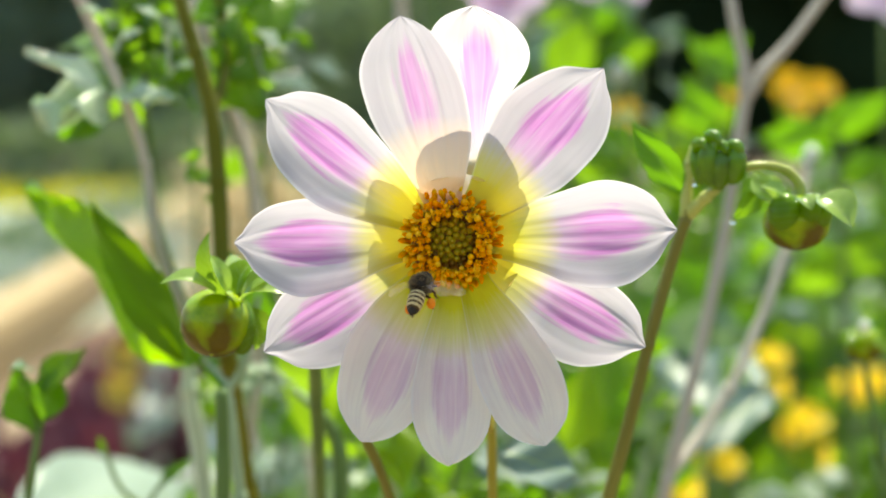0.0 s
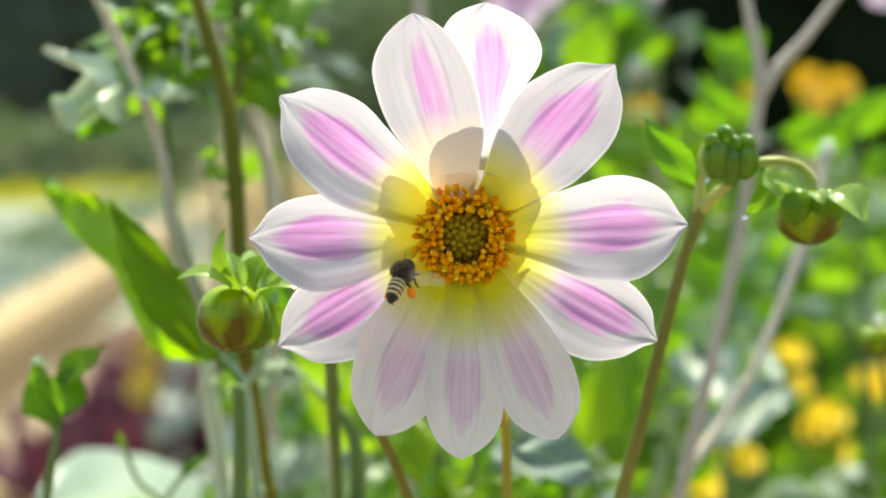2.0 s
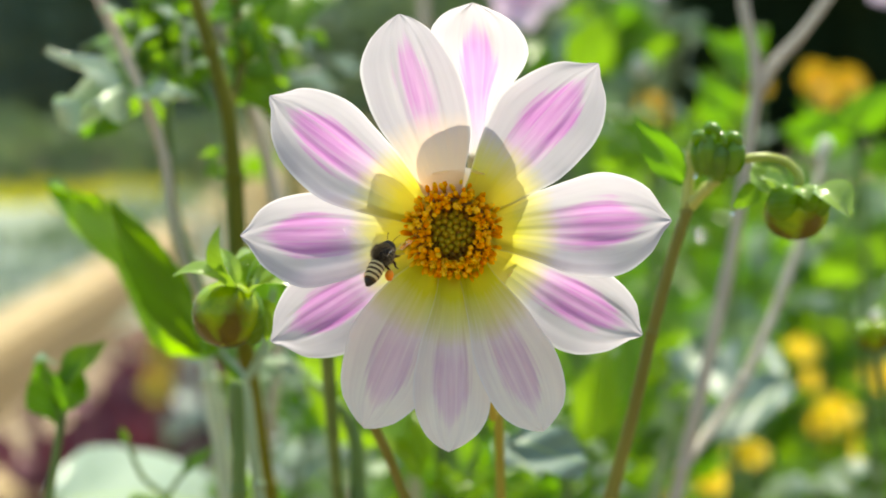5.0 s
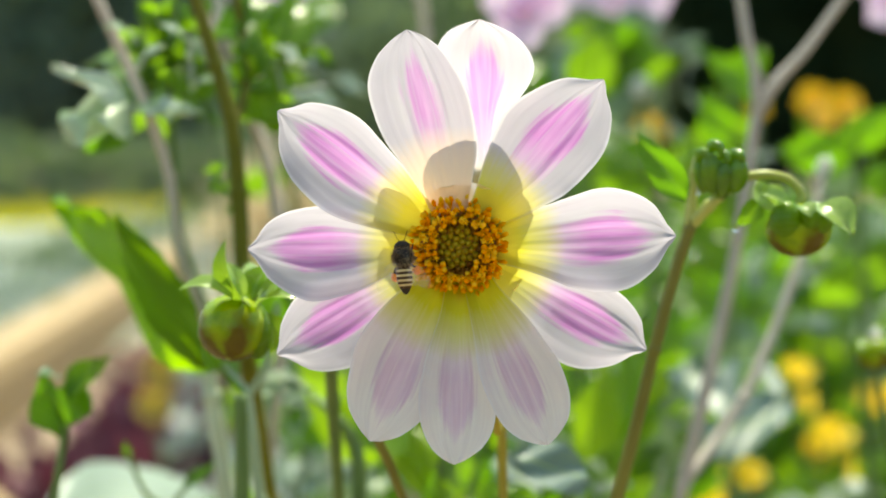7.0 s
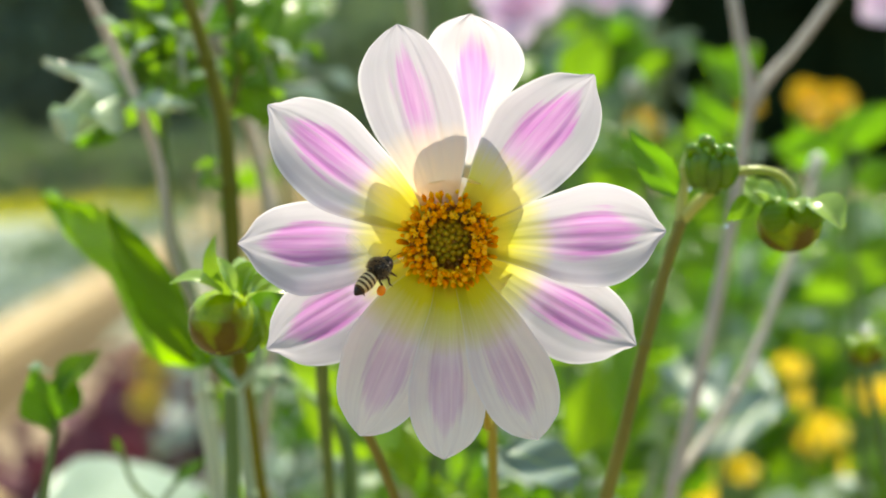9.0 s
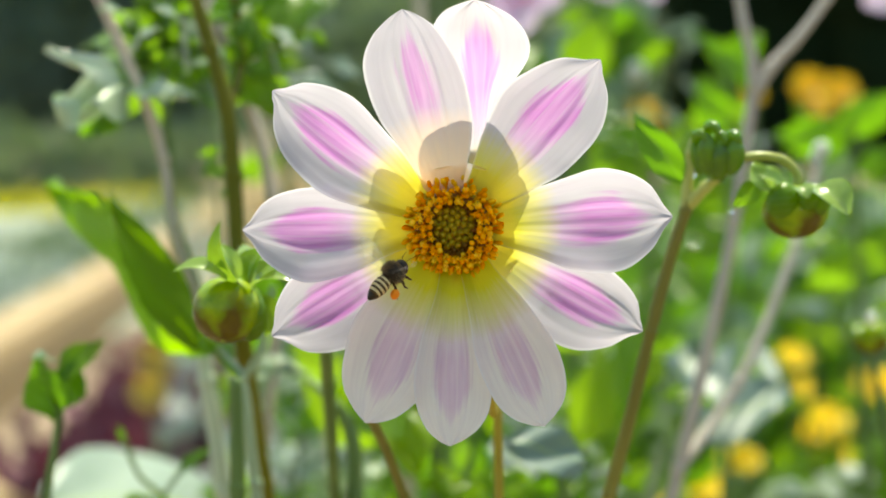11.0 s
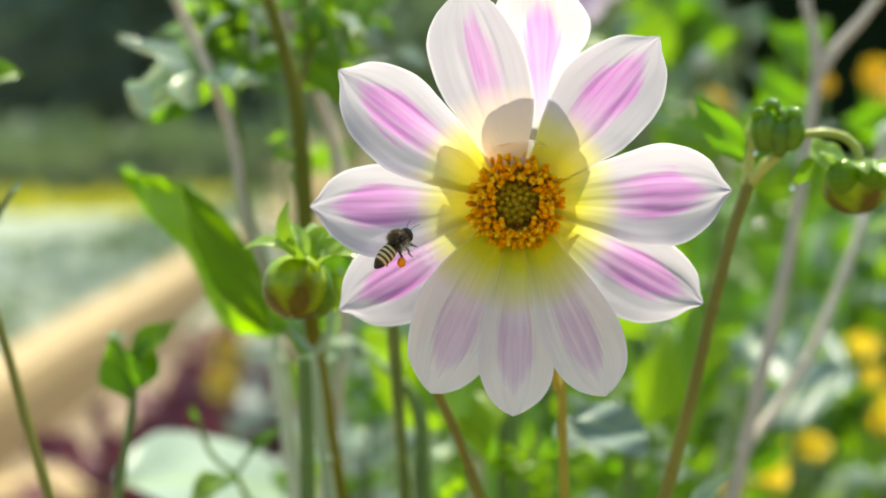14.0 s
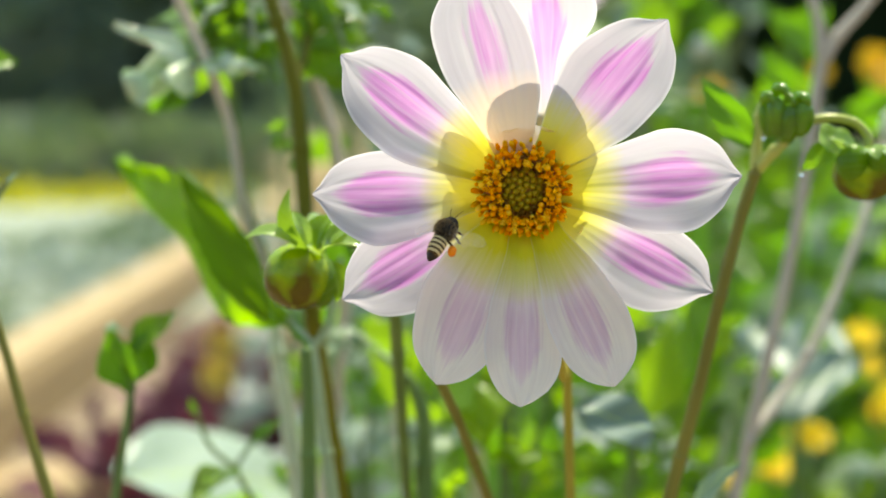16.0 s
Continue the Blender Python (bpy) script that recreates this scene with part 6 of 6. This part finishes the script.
            bm.faces.new(rows[0])
            bm.faces.new(rows[-1][::-1])
            part("hair_band" if pale else "segment", bm, BEE_BAND if pale else BEE_DARK if k == 5 else BEE_RING, abdomen)
    wings, legs = [], []
    for x in (-1, 1):
        for rear in (False, True):
            root = Vector((x * 1.3, 2.4 - 1.0 * rear, 1.1)) * mm
            bm = bmesh.new()
            ln, hw = (8.6, 1.5) if not rear else (6.0, 1.1)
            blade(bm, root, root + Vector((x * ln, 1.4 - 2.2 * rear, 0.6)) * mm, hw * mm, (0, 0, 1), 0.03, 0.02, 12, 6,
                  profile=((0, 0.12), (0.2, 0.45), (0.5, 0.85), (0.75, 1.0), (0.9, 0.8), (1, 0.15)))
            w = part("hind_wing" if rear else "fore_wing", bm, WING, bee, "clear veined wing", at=root)
            wings.append((w, root, x, rear))
        for k, (y, reach, fall) in enumerate(((3.4, (1.4, 0.9), -1.8), (2.3, (2.0, -0.4), -2.6), (0.6, (2.0, -2.4 + 0.5 * x), -2.5 + 0.5 * x))):
            root = Vector((x * 0.9, y, -1.3)) * mm
            knee = root + Vector((x * reach[0] * 0.7, reach[1] * 0.4, -0.5)) * mm
            shin = root + Vector((x * reach[0] * 0.75, reach[1] * 0.9, fall * 0.62)) * mm
            foot = shin + Vector((x * 0.1, 0.5 + reach[1] * 0.1, fall * (0.8 if k == 2 else 0.45))) * mm
            bm = bmesh.new()
            tube(bm, [root, knee, shin, foot], [0.26 * mm, 0.30 * mm, (0.42 if k == 2 else 0.22) * mm, 0.12 * mm], 7, 15)
            lg = part("leg", bm, BEE_LEG, bee, at=root)
            if k == 2:
                bm = bmesh.new()
                mid = knee.lerp(shin, 0.85)
                pod(bm, mid + Vector((x * 0.15, 0, 0)) * mm, shin - knee, (0.95 * mm, 1.2 * mm), 12, 8)
                for v in bm.verts:
                    v.co += Vector(noise.noise_vector(v.co * 2500)) * 0.10 * mm
                part("pollen_load", bm, POLLEN, lg, "orange pollen load")
            legs.append((lg, root, x, k))
    return bee, wings, legs


bee, wings, legs = honey_bee()


def motions():
    """The bee hovers, feels along the disc's rim, settles for a moment and lifts off again; its wings beat and its hind legs dangle."""
    walk(bee, [
        (0, pose(-0.0071, -0.0060, 0.6093, 39, -3, -23)),
        (0.1, pose(-0.0040, -0.0060, 0.6077, 41, -0, -24)),
        (0.2, pose(-0.0037, -0.0070, 0.6087, 35, 5, -23)),
        (0.3, pose(-0.0037, -0.0070, 0.6094, 34, -2, -21)),
        (0.4, pose(-0.0033, -0.0080, 0.6101, 37, 2, -23)),
        (0.5, pose(-0.0072, -0.0080, 0.6124, 47, 11, -30)),
        (0.6, pose(-0.0128, -0.0100, 0.6174, 34, 17, -26)),
        (0.7, pose(-0.0107, -0.0100, 0.6160, 42, 12, -28)),
        (0.8, pose(-0.0160, -0.0120, 0.6137, 43, 12, -29)),
        (0.9, pose(-0.0201, -0.0120, 0.6123, 42, 16, -36)),
        (1, pose(-0.0177, -0.0120, 0.6123, 44, 0, -26)),
        (1.2, pose(-0.0158, -0.0120, 0.6134, 43, 2, -26)),
        (1.3, pose(-0.0178, -0.0120, 0.6133, 45, 8, -28)),
        (1.5, pose(-0.0199, -0.0120, 0.6114, 41, 8, -32)),
        (1.7, pose(-0.0190, -0.0120, 0.6136, 38, 8, -30)),
        (1.8, pose(-0.0143, -0.0120, 0.6144, 35, 4, -22)),
        (2, pose(-0.0138, -0.0100, 0.6112, 40, 1, -25)),
        (2.2, pose(-0.0125, -0.0090, 0.6109, 34, 21, -34)),
        (2.3, pose(-0.0102, -0.0080, 0.6108, 37, 13, -31)),
        (2.5, pose(-0.0074, -0.0060, 0.6106, 34, 10, -28)),
        (2.7, pose(-0.0062, -0.0060, 0.6099, 40, 5, -25)),
        (2.8, pose(-0.0081, -0.0060, 0.6091, 41, 9, -23)),
        (3, pose(-0.0076, -0.0060, 0.6099, 44, 6, -23)),
        (3.2, pose(-0.0076, -0.0060, 0.6082, 40, 7, -22)),
        (3.3, pose(-0.0100, -0.0070, 0.6090, 41, 11, -23)),
        (3.5, pose(-0.0082, -0.0080, 0.6121, 37, 9, -21)),
        (3.7, pose(-0.0046, -0.0080, 0.6149, 33, 13, -20)),
        (3.8, pose(-0.0045, -0.0080, 0.6134, 38, 7, -21)),
        (4, pose(-0.0117, -0.0080, 0.6143, 42, 7, -22)),
        (4.2, pose(-0.0127, -0.0090, 0.6152, 42, 10, -23)),
        (4.6, pose(-0.0154, -0.0120, 0.6140, 42, 11, -28)),
        (5.3, pose(-0.0154, -0.0100, 0.6145, 50, 7, -21)),
        (6, pose(-0.0135, -0.0040, 0.6144, 72, -2, -10)),
        (6.3, pose(-0.0117, -0.0010, 0.6139, 84, 3, -5)),
        (6.5, pose(-0.0127, -0.0010, 0.6143, 85, -4, -5)),
        (6.7, pose(-0.0112, -0.0010, 0.6156, 85, -10, -5)),
        (6.9, pose(-0.0112, -0.0010, 0.6147, 85, -8, -5)),
        (7, pose(-0.0119, -0.0010, 0.6154, 85, -5, -5)),
        (7.1, pose(-0.0113, -0.0020, 0.6170, 83, 5, -10)),
        (7.2, pose(-0.0113, -0.0030, 0.6171, 82, 8, -12)),
        (7.3, pose(-0.0129, -0.0060, 0.6160, 61, 10, -28)),
        (7.4, pose(-0.0181, -0.0090, 0.6182, 38, 25, -47)),
        (7.5, pose(-0.0171, -0.0100, 0.6189, 36, 15, -38)),
        (7.7, pose(-0.0169, -0.0100, 0.6223, 38, 21, -43)),
        (8, pose(-0.0167, -0.0100, 0.6184, 34, 20, -41)),
        (8.2, pose(-0.0136, -0.0100, 0.6206, 34, 20, -40)),
        (8.5, pose(-0.0141, -0.0100, 0.6184, 32, 16, -37)),
        (8.7, pose(-0.0153, -0.0100, 0.6187, 25, 21, -35)),
        (9, pose(-0.0160, -0.0120, 0.6134, 36, 15, -38)),
        (9.2, pose(-0.0141, -0.0120, 0.6127, 36, 13, -36)),
        (9.9, pose(-0.0163, -0.0120, 0.6120, 36, 13, -37)),
        (10.6, pose(-0.0150, -0.0120, 0.6100, 37, 14, -38)),
        (11.3, pose(-0.0139, -0.0120, 0.6095, 39, 19, -42)),
        (11.5, pose(-0.0156, -0.0120, 0.6101, 39, 13, -38)),
        (11.7, pose(-0.0180, -0.0120, 0.6096, 45, 8, -38)),
        (12, pose(-0.0176, -0.0120, 0.6092, 38, 9, -35)),
        (12.2, pose(-0.0174, -0.0120, 0.6097, 38, 2, -30)),
        (12.5, pose(-0.0171, -0.0120, 0.6088, 37, 13, -38)),
        (12.8, pose(-0.0196, -0.0120, 0.6082, 39, 7, -35)),
        (13, pose(-0.0200, -0.0120, 0.6074, 48, 16, -44)),
        (13.1, pose(-0.0200, -0.0120, 0.6077, 42, 16, -42)),
        (13.2, pose(-0.0210, -0.0120, 0.6089, 38, 15, -39)),
        (13.3, pose(-0.0212, -0.0120, 0.6083, 44, 16, -43)),
        (13.4, pose(-0.0258, -0.0120, 0.6084, 54, 14, -44)),
        (13.5, pose(-0.0340, -0.0120, 0.6121, 41, 17, -42)),
        (13.6, pose(-0.0258, -0.0120, 0.6136, 37, 14, -38)),
        (13.7, pose(-0.0224, -0.0120, 0.6132, 40, 14, -40)),
        (13.8, pose(-0.0256, -0.0120, 0.6118, 40, 11, -37)),
        (14, pose(-0.0270, -0.0120, 0.6107, 41, 16, -41)),
        (14.3, pose(-0.0271, -0.0120, 0.6074, 51, 22, -49)),
        (14.5, pose(-0.0269, -0.0120, 0.6073, 45, 19, -45)),
        (14.7, pose(-0.0240, -0.0120, 0.6076, 50, 28, -53)),
        (15, pose(-0.0250, -0.0120, 0.6080, 42, 14, -40)),
        (15.3, pose(-0.0249, -0.0120, 0.6077, 43, 7, -37)),
        (15.4, pose(-0.0263, -0.0120, 0.6100, 39, 13, -35)),
        (15.6, pose(-0.0205, -0.0120, 0.6116, 42, 16, -35)),
        (15.7, pose(-0.0197, -0.0120, 0.6114, 45, 19, -38)),
        (15.9, pose(-0.0151, -0.0120, 0.6099, 41, 15, -32)),
        (16, pose(-0.0174, -0.0120, 0.6101, 43, 9, -28)),
    ])
    for w, root, x, rear in wings:
        rows = []
        for k in range(241):
            t = k / 15
            calm = max(0.0, min(1.0, (t - 6.2) / 0.25, (7.3 - t) / 0.2))
            beat = 32 * (1 if k % 2 else -1) + (10 if rear else 0)
            m = Matrix.Translation(root) @ pose(0, 0, 0, 0, -x * beat * (1 - calm) - x * 6 * calm, -x * 62 * calm - x * 8)
            rows.append((t, m))
        walk(w, rows)
    for lg, root, x, k in legs:
        rows = []
        for n in range(33):
            t = n / 2
            swing = 9 * math.sin(n * 1.9 + k * 2.1 + x)
            rows.append((t, Matrix.Translation(root) @ pose(0, 0, 0, swing, 0.5 * swing, 0)))
        walk(lg, rows)


motions()
